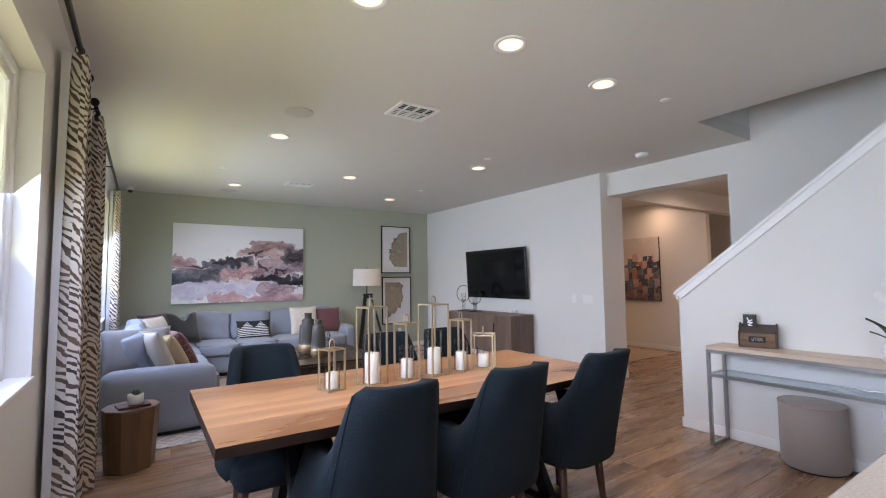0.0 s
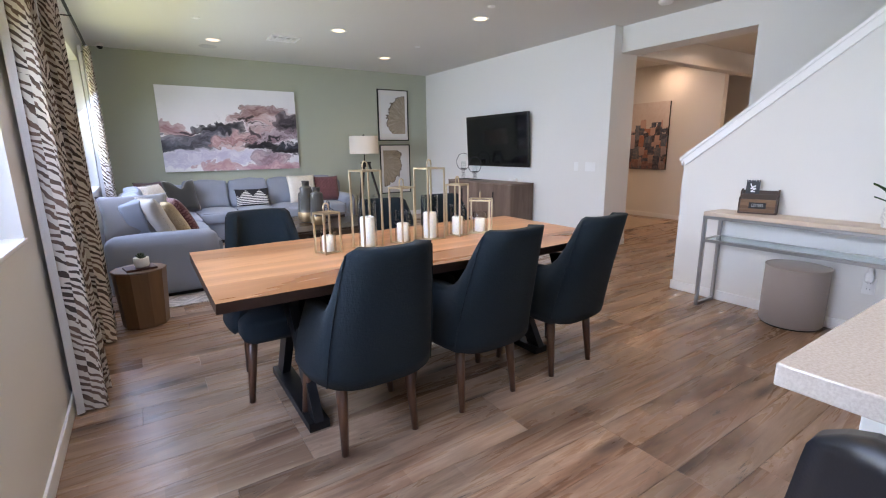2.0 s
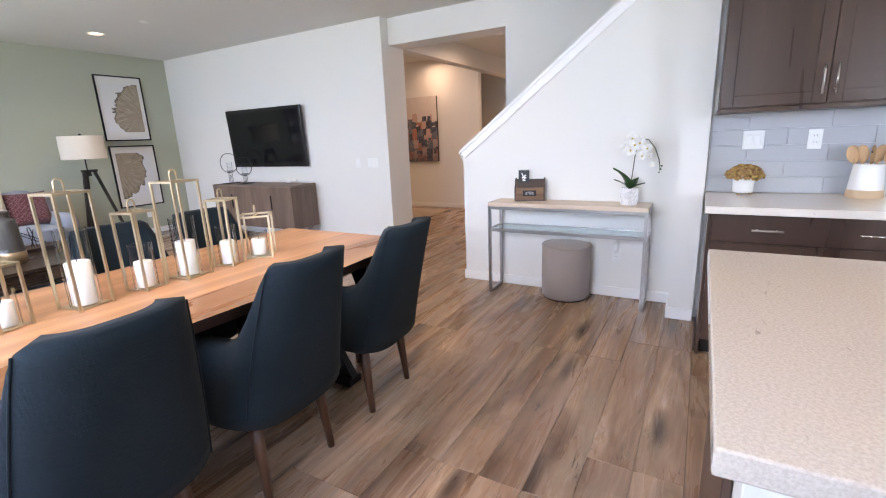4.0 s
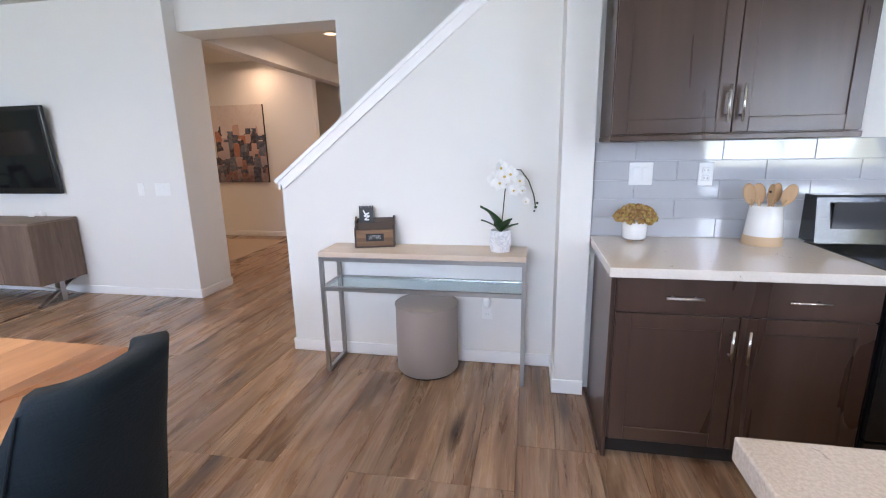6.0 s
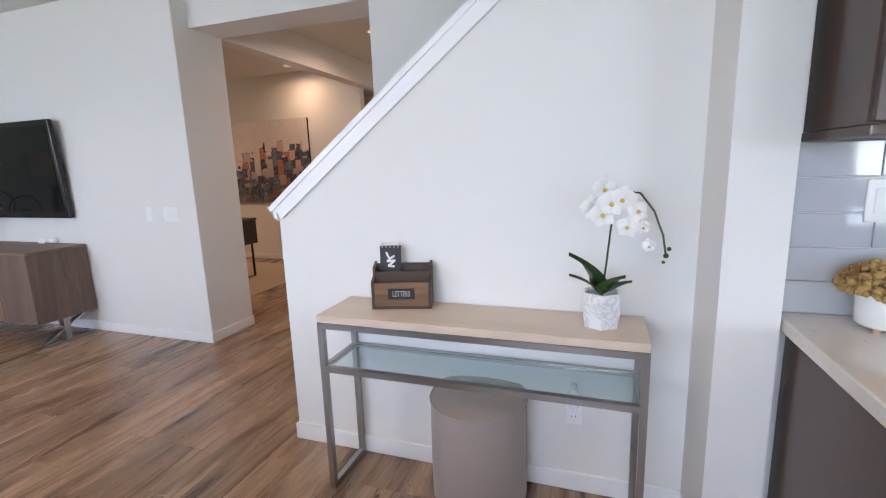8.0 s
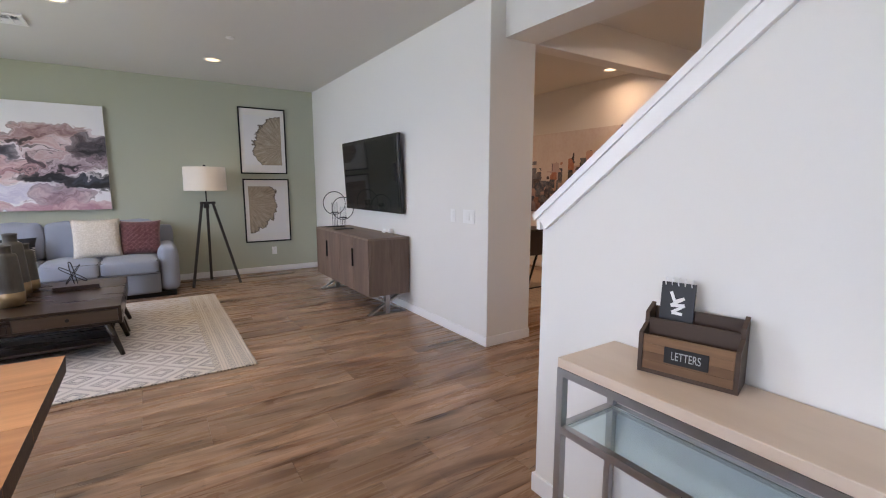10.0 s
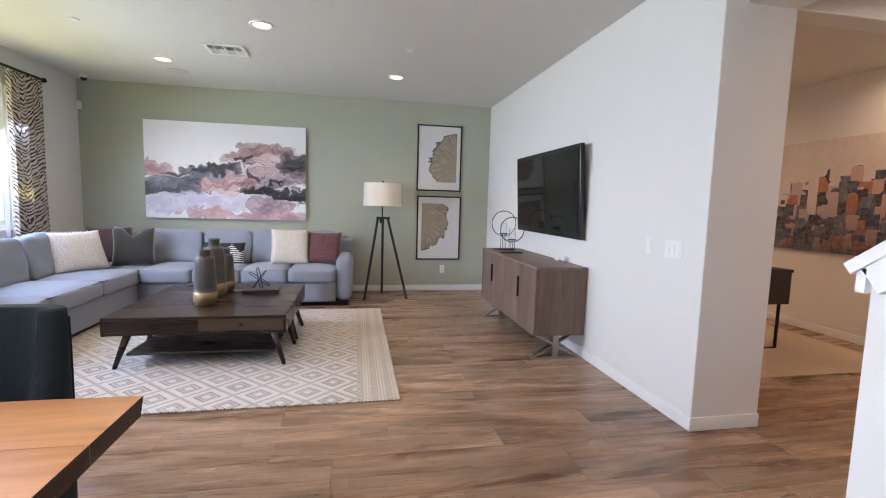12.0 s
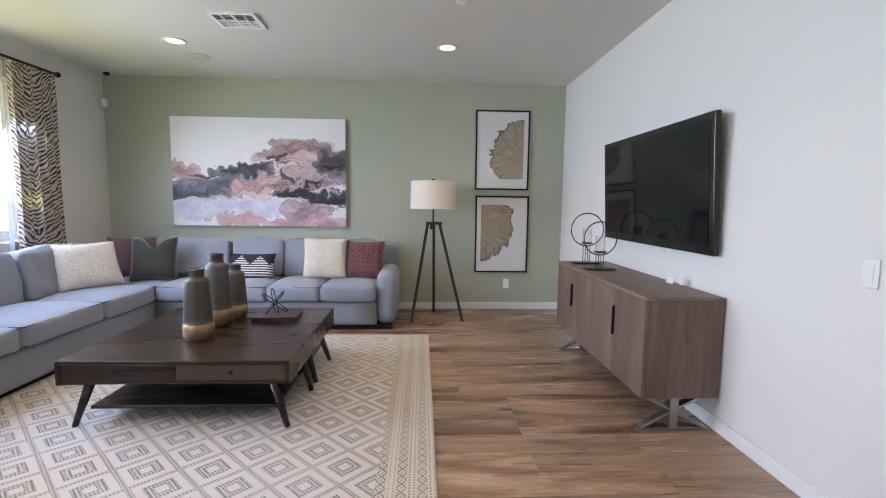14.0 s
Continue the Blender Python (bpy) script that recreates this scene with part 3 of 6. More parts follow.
# console table by the stairs, stool, and what stands on it
def console_table():
    c = thing("console_table", "slim console table with pale wooden top and grey steel frame", "table")
    top = wood("pale_maple", (0.58, 0.46, 0.36), (0.74, 0.62, 0.51), "y", 8, 0.4, 0.2, 0.05)
    x0, x1, y0, y1 = 5.228, 5.508, 1.672, 2.916
    part("tabletop", boxes((x0, x1, y0, y1, 0.758, 0.79), bevel=0.003), top, c)
    b = 0.024
    for y in (y0, y1 - b):
        bm = boxes((x0, x0 + b, y, y + b, b, 0.733), (x1 - b, x1, y, y + b, b, 0.733), (x0, x1, y, y + b, 0, b), (x0, x1, y, y + b, 0.733, 0.757), (x0 + b, x1 - b, y, y + b, 0.545, 0.569))
        part("side_frame", bm, STEEL, c)
    for x in (x0, x1 - b):
        for z in (0.733, 0.545):
            part("rail", boxes((x, x + b, y0 + b, y1 - b, z, z + 0.024)), STEEL, c)
    g = G("shelf_glass")
    gl = g.done((0.72, 0.88, 0.90, 1), 0.03, 0.0, **{"Transmission Weight": 0.92, "IOR": 1.45})
    sh = part("glass_shelf", boxes((x0 + b + 0.001, x1 - b - 0.001, y0 + b + 0.001, y1 - b - 0.001, 0.559, 0.567)), gl, c, "clear greenish glass shelf")
    sh.visible_shadow = False


console_table()


def stool():
    s = thing("pouf_stool", "round taupe fabric pouf stool under the console table", "stool", pose(5.385, 2.285, 0))
    cloth = fabric("taupe_cloth", (0.46, 0.39, 0.36), 380, 0.06)
    R, h = 0.195, 0.45
    bm = bmesh.new()
    lathe(bm, [(0, 0.012), (R - 0.012, 0.012), (R, 0.026), (R + 0.002, 0.2), (R, h - 0.02), (R - 0.004, h - 0.004)], 48)
    part("body", bm, cloth, s, smooth=True)
    bm = bmesh.new()
    lathe(bm, [(R - 0.004, h - 0.006), (R - 0.03, h + 0.003), (R * 0.5, h + 0.012), (0, h + 0.014)], 48)
    part("seat", bm, cloth, s, smooth=True)
    bm = bmesh.new()
    tube(bm, [(R * math.cos(a * math.tau / 48), R * math.sin(a * math.tau / 48), h - 0.006) for a in range(48)], 0.005, 6, True)
    part("piping", bm, cloth, s, smooth=True)
    bm = bmesh.new()
    lathe(bm, [(0, 0), (R - 0.02, 0), (R - 0.02, 0.012), (0, 0.012)], 32)
    part("base", bm, BLACK, s, "black base")


stool()


# sofa: an L of two runs, with its own cushions
def sofa():
    s = thing("sectional_sofa", "grey-blue fabric corner sofa with loose seat and back cushions", "sofa")
    # long run by the window wall, from the arm at y 5.7 to the corner; short run along the sage wall to x 4.45
    part("base", soft_box(bmesh.new(), 0.84, 3.06, 0.25, 0.02, 0, 6, at=pose(1.61, 7.45, 0.05)), SOFA, s, smooth=True)
    part("base", soft_box(bmesh.new(), 2.21, 0.87, 0.25, 0.02, 0, 6, at=pose(3.145, 8.645, 0.05)), SOFA, s, smooth=True)
    part("plinth", boxes((1.2, 1.98, 5.76, 9.0, 0.0, 0.055), (1.98, 4.40, 8.26, 9.0, 0.0, 0.055)), BLACK, s, "dark recessed plinth")
    part("back", soft_box(bmesh.new(), 0.22, 3.14, 0.56, 0.07, 0.01, 8, at=pose(1.25, 7.50, 0.20)), SOFA, s, smooth=True)
    part("back", soft_box(bmesh.new(), 3.2, 0.22, 0.60, 0.07, 0.01, 8, at=pose(2.83, 8.985, 0.22)), SOFA, s, smooth=True)
    for m, dx, dy in ((pose(1.565, 5.80, 0.05), 0.88, 0.22), (pose(4.345, 8.66, 0.05), 0.21, 0.84)):
        bm = bmesh.new()
        soft_box(bm, dx, dy, 0.545, 0.085, 0.012, 8, 0.003, at=m)
        part("arm", bm, SOFA, s, smooth=True)
    seats = [((1.70, 6.30), (0.72, 0.78)), ((1.70, 7.09), (0.72, 0.78)), ((1.70, 7.86), (0.72, 0.75)), ((1.70, 8.57), (0.72, 0.66)), ((2.335, 8.55), (0.54, 0.76)), ((2.875, 8.55), (0.53, 0.76)), ((3.41, 8.55), (0.53, 0.76)), ((3.96, 8.55), (0.56, 0.76))]
    for k, ((x, y), (w, d)) in enumerate(seats):
        bm = bmesh.new()
        soft_box(bm, w - 0.006, d - 0.006, 0.162, 0.026, 0.032, 12, 0.007, k, at=pose(x, y, 0.298))
        cu = part("seat_cushion", bm, SOFA, s, smooth=True)
        if k != 3:
            bm = bmesh.new()
            for z in (0.316, 0.447):
                q = 0.010
                a, b, c, d2 = x - w / 2 + q, x + w / 2 - q, y - d / 2 + q, y + d / 2 - q
                tube(bm, [(a, c, z), (b, c, z), (b, d2, z), (a, d2, z)], 0.0048, 6, True)
            part("piping", bm, PIPING, cu, "dark grey piping", smooth=True)
    backs = [((1.42, 6.28), 0.74, 90), ((1.42, 7.05), 0.74, 90), ((1.42, 7.80), 0.70, 90), ((2.25, 8.80), 0.62, 0), ((2.86, 8.80), 0.58, 0), ((3.44, 8.80), 0.56, 0), ((3.98, 8.80), 0.5, 0)]
    for k, ((x, y), w, turn) in enumerate(backs):
        bm = bmesh.new()
        soft_box(bm, w - 0.015, 0.18, 0.415, 0.034, 0.026, 12, 0.022, k + 9)
        part("back_cushion", bm, SOFA, s, smooth=True, at=pose(x, y, 0.46, -12, 0, turn))


sofa()


def coffee_table():
    c = thing("coffee_table", "large dark brown coffee table with two drawers and lower shelf", "table")
    x0, x1, y0, y1 = 2.665, 3.955, 6.17, 7.50
    t, z0, z1 = 0.022, 0.265, 0.405
    part("tabletop", boxes((x0, x1, y0, y1, z1 - t, z1), bevel=0.003), DARKWOOD, c)
    part("carcass", boxes((x0, x0 + t, y0, y1, z0, z1 - t), (x1 - t, x1, y0, y1, z0, z1 - t), (x0 + t, x1 - t, y0 + 0.012, y1 - 0.012, z0, z0 + t), (x0 + t, x1 - t, y1 - 0.034, y1 - 0.012, z0 + t, z1 - t)), DARKWOOD, c)
    mid = (x0 + x1) / 2
    for a, b, k in ((x0 + t + 0.003, mid - 0.012, 0), (mid + 0.012, x1 - t - 0.003, 1)):
        dmat = DARKWOOD if k == 0 else wood("walnut_drawer", (0.055, 0.034, 0.022), (0.12, 0.08, 0.05), "x", 12, 0.38, 0.4)
        d = part("drawer", boxes((a, b, y0 + 0.004, y0 + 0.03, z0 + t + 0.003, z1 - t - 0.003), bevel=0.002), dmat, c)
        bm = bmesh.new()
        cyl(bm, ((a + b) / 2, y0 - 0.002, (z0 + z1) / 2), ((a + b) / 2, y0 + 0.006, (z0 + z1) / 2), 0.013, n=16)
        part("finger_hole", bm, BLACK, d, "round dark finger pull")
    part("divider", boxes((mid - 0.01, mid + 0.01, y0 + 0.002, y0 + 0.2, z0 + t, z1 - t)), DARKWOOD, c)
    part("shelf", boxes((x0 + 0.13, x1 - 0.09, y0 + 0.07, y1 - 0.10, 0.095, 0.115), bevel=0.003), DARKWOOD, c)
    for x, y, tx in ((2.73, 6.20, 2.82), (3.94, 6.17, 3.86), (3.955, 6.68, 3.88), (3.955, 6.82, 3.88), (3.955, 7.29, 3.86), (2.73, 7.40, 2.82), (2.72, 6.76, 2.80)):
        bm = bmesh.new()
        cyl(bm, (x, y, 0.012), (tx, y + 0.02, 0.268), 0.016, 0.028, 12)
        part("leg", bm, DARKWOOD, c, smooth=True)


coffee_table()


def credenza():
    c = thing("credenza", "weathered brown wooden sideboard on crossed steel feet", "sideboard")
    x0, x1, y0, y1, z0, z1 = 5.968, 6.425, 6.066, 7.70, 0.205, 0.795
    part("body", boxes((x0 + 0.022, x1, y0, y1, z0, z1 - 0.02), bevel=0.003), CREDWOOD, c)
    part("tabletop", boxes((x0, x1, y0 - 0.004, y1 + 0.004, z1 - 0.019, z1), bevel=0.003), wood("oak_top", (0.15, 0.10, 0.078), (0.31, 0.23, 0.185), "y", 10, 0.5, 0.5, 0.3), c)
    n = 4
    w = (y1 - y0) / n
    for k in range(n):
        a = y0 + k * w
        d = part("door", boxes((x0, x0 + 0.021, a + 0.003, a + w - 0.003, z0 + 0.004, z1 - 0.021), bevel=0.002), CREDWOOD, c)
        if k in (0, 2):
            e = a + w - 0.012
            part("handle", boxes((x0 - 0.02, x0 - 0.001, e - 0.004, e + 0.004, 0.47, 0.66), bevel=0.002), BLACK, d, "slim dark pull")
    for y in (6.13, 7.72 - 0.13):
        bm = bmesh.new()
        box(bm, 5.975, 6.40, y - 0.03, y + 0.03, 0.0, 0.014, bevel=0.002)
        box(bm, 6.165, 6.215, y - 0.03, y + 0.03, 0.014, 0.205)
        for a, b in ((6.0, 6.37), (6.37, 6.0)):
            bar(bm, (a, y, 0.012), ((a + b) / 2, y, 0.115), 0.05, 0.014, (0, 0, 1))
            bar(bm, ((a + b) / 2, y, 0.115), (b, y, 0.204), 0.05, 0.014, (0, 0, 1))
        part("foot", bm, STEEL, c, "crossed brushed metal foot")


credenza()


def television():
    # tipped a little forward on its bracket
    t = thing("television", "black flat-screen television mounted on the wall", "television", pose(XT, 6.905, 1.025, 0, -3.0, 0))
    y0, y1, z0, z1 = -0.77, 0.77, 0.0, 0.826
    part("back_box", boxes((-0.02, 0.0, y0 + 0.25, y1 - 0.25, z0 + 0.15, z1 - 0.35)), BLACK, t)
    frame_mat = plain("gloss_black", (0.012, 0.012, 0.013), 0.22, relief=0.0)
    bm = bmesh.new()
    box(bm, -0.060, -0.021, y0, y1, z0, z1, bevel=0.006)
    part("bezel", bm, frame_mat, t)
    scr = plain("dark_screen", (0.006, 0.007, 0.009), 0.07, vary=0.02, relief=0.0, **{"Specular IOR Level": 0.3})
    part("screen", boxes((-0.0635, -0.0602, y0 + 0.045, y1 - 0.045, z0 + 0.06, z1 - 0.045)), scr, t, "dark glossy screen")


television()


# rugs
def rug_pattern(name, pale, mid, warm, cell):
    g = G(name)
    p = g.coord()
    wob = g.noise(p, 9, 3)
    x, y, z = g.split(p)
    u, v = g.math("ADD", g.math("DIVIDE", x, cell[0]), 0.282), g.math("ADD", g.math("DIVIDE", y, cell[1]), 0.87)
    fu = g.math("ABSOLUTE", g.math("SUBTRACT", g.math("FRACT", u), 0.5))
    fv = g.math("ABSOLUTE", g.math("SUBTRACT", g.math("FRACT", v), 0.5))
    d = g.math("ADD", g.math("ADD", fu, fv), g.math("MULTIPLY", g.math("SUBTRACT", wob, 0.5), 0.02))
    d = g.math("MINIMUM", d, g.math("SUBTRACT", 1.0, d))
    band = g.ramp(d, [(0.0, 0.0), (0.105, 0.0), (0.12, 1.0), (0.170, 1.0), (0.182, 0.3), (0.205, 0.3), (0.215, 1.0), (0.285, 1.0), (0.29, 0.0), (0.435, 0.0), (0.45, 0.75), (0.50, 0.75)], "LINEAR")
    stitch = g.math("MULTIPLY", g.math("SINE", g.math("MULTIPLY", x, 300.0)), g.math("SINE", g.math("MULTIPLY", y, 300.0)))
    band = g.math("MULTIPLY", band, g.ramp(g.math("ADD", g.math("MULTIPLY", stitch, 0.5), 0.5), [(0.0, 0.22), (0.42, 0.32), (0.55, 0.95)]))
    edge = g.math("GREATER_THAN", x, 4.50)
    col = g.math("DIVIDE", g.math("SUBTRACT", x, 4.5), 0.0485)
    even = g.math("GREATER_THAN", g.math("FRACT", g.math("MULTIPLY", g.math("FLOOR", col), 0.5)), 0.25)
    fx = g.math("ABSOLUTE", g.math("SUBTRACT", g.math("FRACT", col), 0.5))
    zig = g.math("DIVIDE", g.math("PINGPONG", y, 0.03), 0.03)
    diamond = g.ramp(g.math("ABSOLUTE", g.math("SUBTRACT", g.math("ADD", fx, g.math("MULTIPLY", zig, 0.5)), 0.5)), [(0.0, 1.0), (0.11, 1.0), (0.15, 0.0), (0.3, 0.0), (0.36, 0.7)])
    dots = g.math("MULTIPLY", g.ramp(fx, [(0.12, 0.0), (0.17, 1.0), (0.30, 1.0), (0.35, 0.0)]), g.math("GREATER_THAN", g.math("FRACT", g.math("MULTIPLY", y, 48.0)), 0.45))
    small = g.mix(even, diamond, dots)
    band = g.mix(edge, band, g.math("MULTIPLY", small, g.ramp(g.math("ADD", g.math("MULTIPLY", stitch, 0.5), 0.5), [(0.0, 0.35), (0.4, 0.45), (0.55, 0.95)])))
    fray = g.ramp(g.noise(g.coord((1, 1, 1)), 110, 3, 0.8), [(0.30, 0.3), (0.48, 1.0)])
    wear = g.ramp(g.noise(p, 2.2, 4), [(0.3, 0.75), (0.6, 1.0)])
    k = g.math("MULTIPLY", g.math("MULTIPLY", band, fray), wear)
    # ink goes from grey to gold with larger y, unevenly
    gold_shift = g.math("ADD", g.noise(p, 0.8, 2), g.math("MULTIPLY", g.math("SUBTRACT", y, 6.6), 0.22))
    ink = g.mix(g.ramp(gold_shift, [(0.45, 0.0), (0.75, 1.0)]), (*mid, 1), (*warm, 1))
    blot = g.math("MAXIMUM", g.ramp(g.noise(p, 1.1, 3), [(0.45, 0.0), (0.66, 0.75)]), g.math("MULTIPLY", edge, 0.6))
    tone = g.mix(k, g.mix(blot, (*pale, 1), (pale[0] * 0.97, pale[1] * 0.88, pale[2] * 0.68, 1)), ink)
    g.bump(g.math("ADD", g.noise(p, 300, 2), g.math("MULTIPLY", k, -0.6)), 0.6, 0.003)
    return g.done(tone, 0.95, 0.0, **{"Sheen Weight": 0.2})


RUG = rug_pattern("diamond_rug", (0.58, 0.55, 0.53), (0.085, 0.083, 0.09), (0.30, 0.19, 0.065), (0.316, 0.301))
tagged(part("area_rug", boxes((1.5, 4.785, 5.415, 8.02, 0.0005, 0.011), bevel=0.003), RUG), "cream area rug with grey and gold diamond pattern", "rug")
RUG2 = rug_pattern("office_rug", (0.55, 0.46, 0.38), (0.36, 0.24, 0.18), (0.36, 0.22, 0.14), (0.9, 0.5))
tagged(part("area_rug", boxes((7.25, 9.2, 5.46, 8.3, 0.0005, 0.009), bevel=0.003), RUG2), "cream and brown woven rug in the office", "rug")


# ---- kitchen ----
CAB = wood("stained_maple", (0.050, 0.028, 0.021), (0.098, 0.060, 0.045), "z", 7, 0.30, 0.25, 0.05, knot=0.1)
# near-black for toe kicks: the recess's shade is put into the colour
SHADOW = plain("toe_kick_shade", (0.02, 0.015, 0.012), 0.7)


def quartz(name, base, flake, vein, scale, fleck):
    g = G(name)
    p = g.coord()
    f = g.ramp(g.noise(p, scale, 4, 0.65), [(0.38, 0.0), (0.62, 1.0)])
    tone = g.mix(g.math("MULTIPLY", f, 0.7), (*base, 1), (*flake, 1))
    speck = g.ramp(g.noise(g.coord((0.7, 1.6, 1)), 30.0, 3, 0.6, 1.5), [(0.62, 0.0), (0.68, 1.0)])
    patch = g.math("MULTIPLY", g.ramp(g.noise(g.coord((1, 2.2, 1)), 5.0, 4, 0.6, 1.0), [(0.52 + 0.08 * fleck, 0.0), (0.60 + 0.08 * fleck, 1.0)]), 0.45 + 0.5 * fleck)
    tone = g.mix(g.math("MULTIPLY", speck, patch), tone, (*vein, 1))
    return g.done(tone, 0.07)


QUARTZ = quartz("speckled_quartz", (0.50, 0.435, 0.38), (0.64, 0.575, 0.52), (0.26, 0.21, 0.18), 170, 0.35)
QUARTZ_FINE = quartz("flecked_quartz", (0.70, 0.64, 0.58), (0.74, 0.69, 0.63), (0.12, 0.10, 0.09), 90, 1.0)


def shaker(parent, x, y0, y1, z0, z1, rail=0.062):
    """A door in the plane x: a flat panel with two stiles and two rails proud of it."""
    d = part("door", boxes((x + 0.008, x + 0.02, y0 + 0.001, y1 - 0.001, z0 + 0.001, z1 - 0.001)), CAB, parent)
    for name, a, b, c, e in (("stile", y0, y0 + rail, z0, z1), ("stile", y1 - rail, y1, z0, z1), ("rail", y0 + rail, y1 - rail, z0, z0 + rail), ("rail", y0 + rail, y1 - rail, z1 - rail, z1)):
        part(name, boxes((x, x + 0.0085, a, b, c, e), bevel=0.002, seg=1), CAB, d)
    return d


def bar_pull(parent, x, y0, y1, z0, z1):
    """A round nickel pull, level or upright, on two posts."""
    bm = bmesh.new()
    a, b = Vector((x - 0.03, y0, z0)), Vector((x - 0.03, y1, z1))
    cyl(bm, a, b, 0.006, n=12)
    d = (b - a).normalized() * 0.028
    for p in (a + d, b - d):
        cyl(bm, p, p + Vector((0.03, 0, 0)), 0.0045, n=10)
    part("handle", bm, NICKEL, parent, "brushed nickel bar pull", smooth=True)


def base_cabinet(y0, y1, x=4.645, z1=0.868):
    c = thing("base_cabinet", "dark stained wooden base cabinet with drawer and two doors", "cabinet", group="kitchen base cabinets")
    part("body", boxes((x + 0.022, 5.285, y0, y1, 0.10, z1)), CAB, c)
    part("toe_kick", boxes((x + 0.075, 5.285, y0 + 0.01, y1 - 0.002, 0, 0.10)), SHADOW, c)
    if y1 > 1.29:
        part("end_panel", boxes((x + 0.022, 5.195, y1 + 0.001, y1 + 0.018, 0.0, z1), bevel=0.002), CAB, c)
        part("end_shoe", boxes((x + 0.06, 5.195, y1 + 0.018, y1 + 0.03, 0.0, 0.02), bevel=0.003), CAB, c)
    mid = (y0 + y1) / 2
    d = part("drawer_front", boxes((x, x + 0.02, y0 + 0.004, y1 - 0.004, 0.712, z1 - 0.006), bevel=0.002), CAB, c)
    for q in (0.27, 0.73):
        y = y0 + (y1 - y0) * q
        bar_pull(d, x, y - 0.07, y + 0.07, 0.785, 0.785)
    for a, b, h in ((y0 + 0.004, mid - 0.002, mid - 0.03), (mid + 0.002, y1 - 0.004, mid + 0.03)):
        door = shaker(c, x, a, b, 0.112, 0.704)
        bar_pull(door, x, h, h, 0.52, 0.66)


base_cabinet(0.345, 1.30)
base_cabinet(-2.2, -0.385)


def worktop():
    w = tagged(part("worktop", boxes((4.60, 5.284, 0.342, 1.338, 0.869, 0.91), bevel=0.004), QUARTZ_FINE), "pale speckled quartz kitchen worktop", "worktop")
    tagged(part("worktop", boxes((4.60, 5.284, -2.2, -0.382, 0.869, 0.91), bevel=0.004), QUARTZ_FINE), "pale speckled quartz kitchen worktop", "worktop")


worktop()


def wall_cabinet(y0, y1, x=4.945, z0=1.425, z1=2.36):
    c = thing("wall_cabinet", "dark stained wooden wall cabinet with two doors", "cabinet", group="kitchen wall cabinets")
    part("body", boxes((x + 0.022, 5.284, y0, y1, z0 + 0.004, z1)), CAB, c)
    part("light_rail", boxes((x - 0.004, 5.284, y0, y1 + 0.004, z0 - 0.022, z0 + 0.002), bevel=0.003), CAB, c)
    part("cornice", boxes((x - 0.03, 5.284, y0, y1 + 0.03, z1 + 0.001, z1 + 0.06), bevel=0.01), CAB, c)
    mid = (y0 + y1) / 2
    for a, b, h in ((y0 + 0.004, mid - 0.002, mid - 0.028), (mid + 0.002, y1 - 0.004, mid + 0.028)):
        door = shaker(c, x, a, b, z0 + 0.008, z1 - 0.006)
        bar_pull(door, x, h, h, 1.475, 1.625)


wall_cabinet(0.338, 1.312)
wall_cabinet(-2.2, -0.385)


def range_cooker():
    r = thing("range_cooker", "black freestanding electric cooker with back panel", "cooker")
    gloss = plain("black_enamel", (0.012, 0.013, 0.015), 0.12, vary=0.05, relief=0.0)
    part("body", boxes((4.66, 5.27, -0.376, 0.336, 0.05, 0.895), bevel=0.004), gloss, r)
    part("hob", boxes((4.63, 5.22, -0.378, 0.338, 0.896, 0.915), bevel=0.005), gloss, r, "black glass hob")
    bm = bmesh.new()
    vs = [(5.14, 0.916), (5.17, 1.13), (5.185, 1.14), (5.27, 1.14), (5.27, 0.916)]
    a = [bm.verts.new((x, -0.376, z)) for x, z in vs]
    b = [bm.verts.new((x, 0.336, z)) for x, z in vs]
    bm.faces.new(a), bm.faces.new(b[::-1])
    for k in range(5):
        bm.faces.new((a[k], b[k], b[(k + 1) % 5], a[(k + 1) % 5]))
    back = part("control_panel", bm, gloss, r)
    part("display", boxes((5.145, 5.152, -0.33, 0.27, 0.985, 1.11)), plain("grey_display", (0.05, 0.05, 0.055), 0.15, relief=0.0), back, "grey display strip")
    d = part("oven_door", boxes((4.625, 4.659, -0.37, 0.33, 0.22, 0.80), bevel=0.005), gloss, r)
    bm = bmesh.new()
    cyl(bm, (4.585, -0.33, 0.76), (4.585, 0.33, 0.76), 0.011, n=12)
    for y in (-0.3, 0.3):
        cyl(bm, (4.585, y, 0.76), (4.626, y, 0.76), 0.008, n=10)
    part("handle", bm, STEEL, d, "steel oven handle", smooth=True)
    part("drawer", boxes((4.63, 4.659, -0.37, 0.33, 0.06, 0.21), bevel=0.004), gloss, r)


range_cooker()


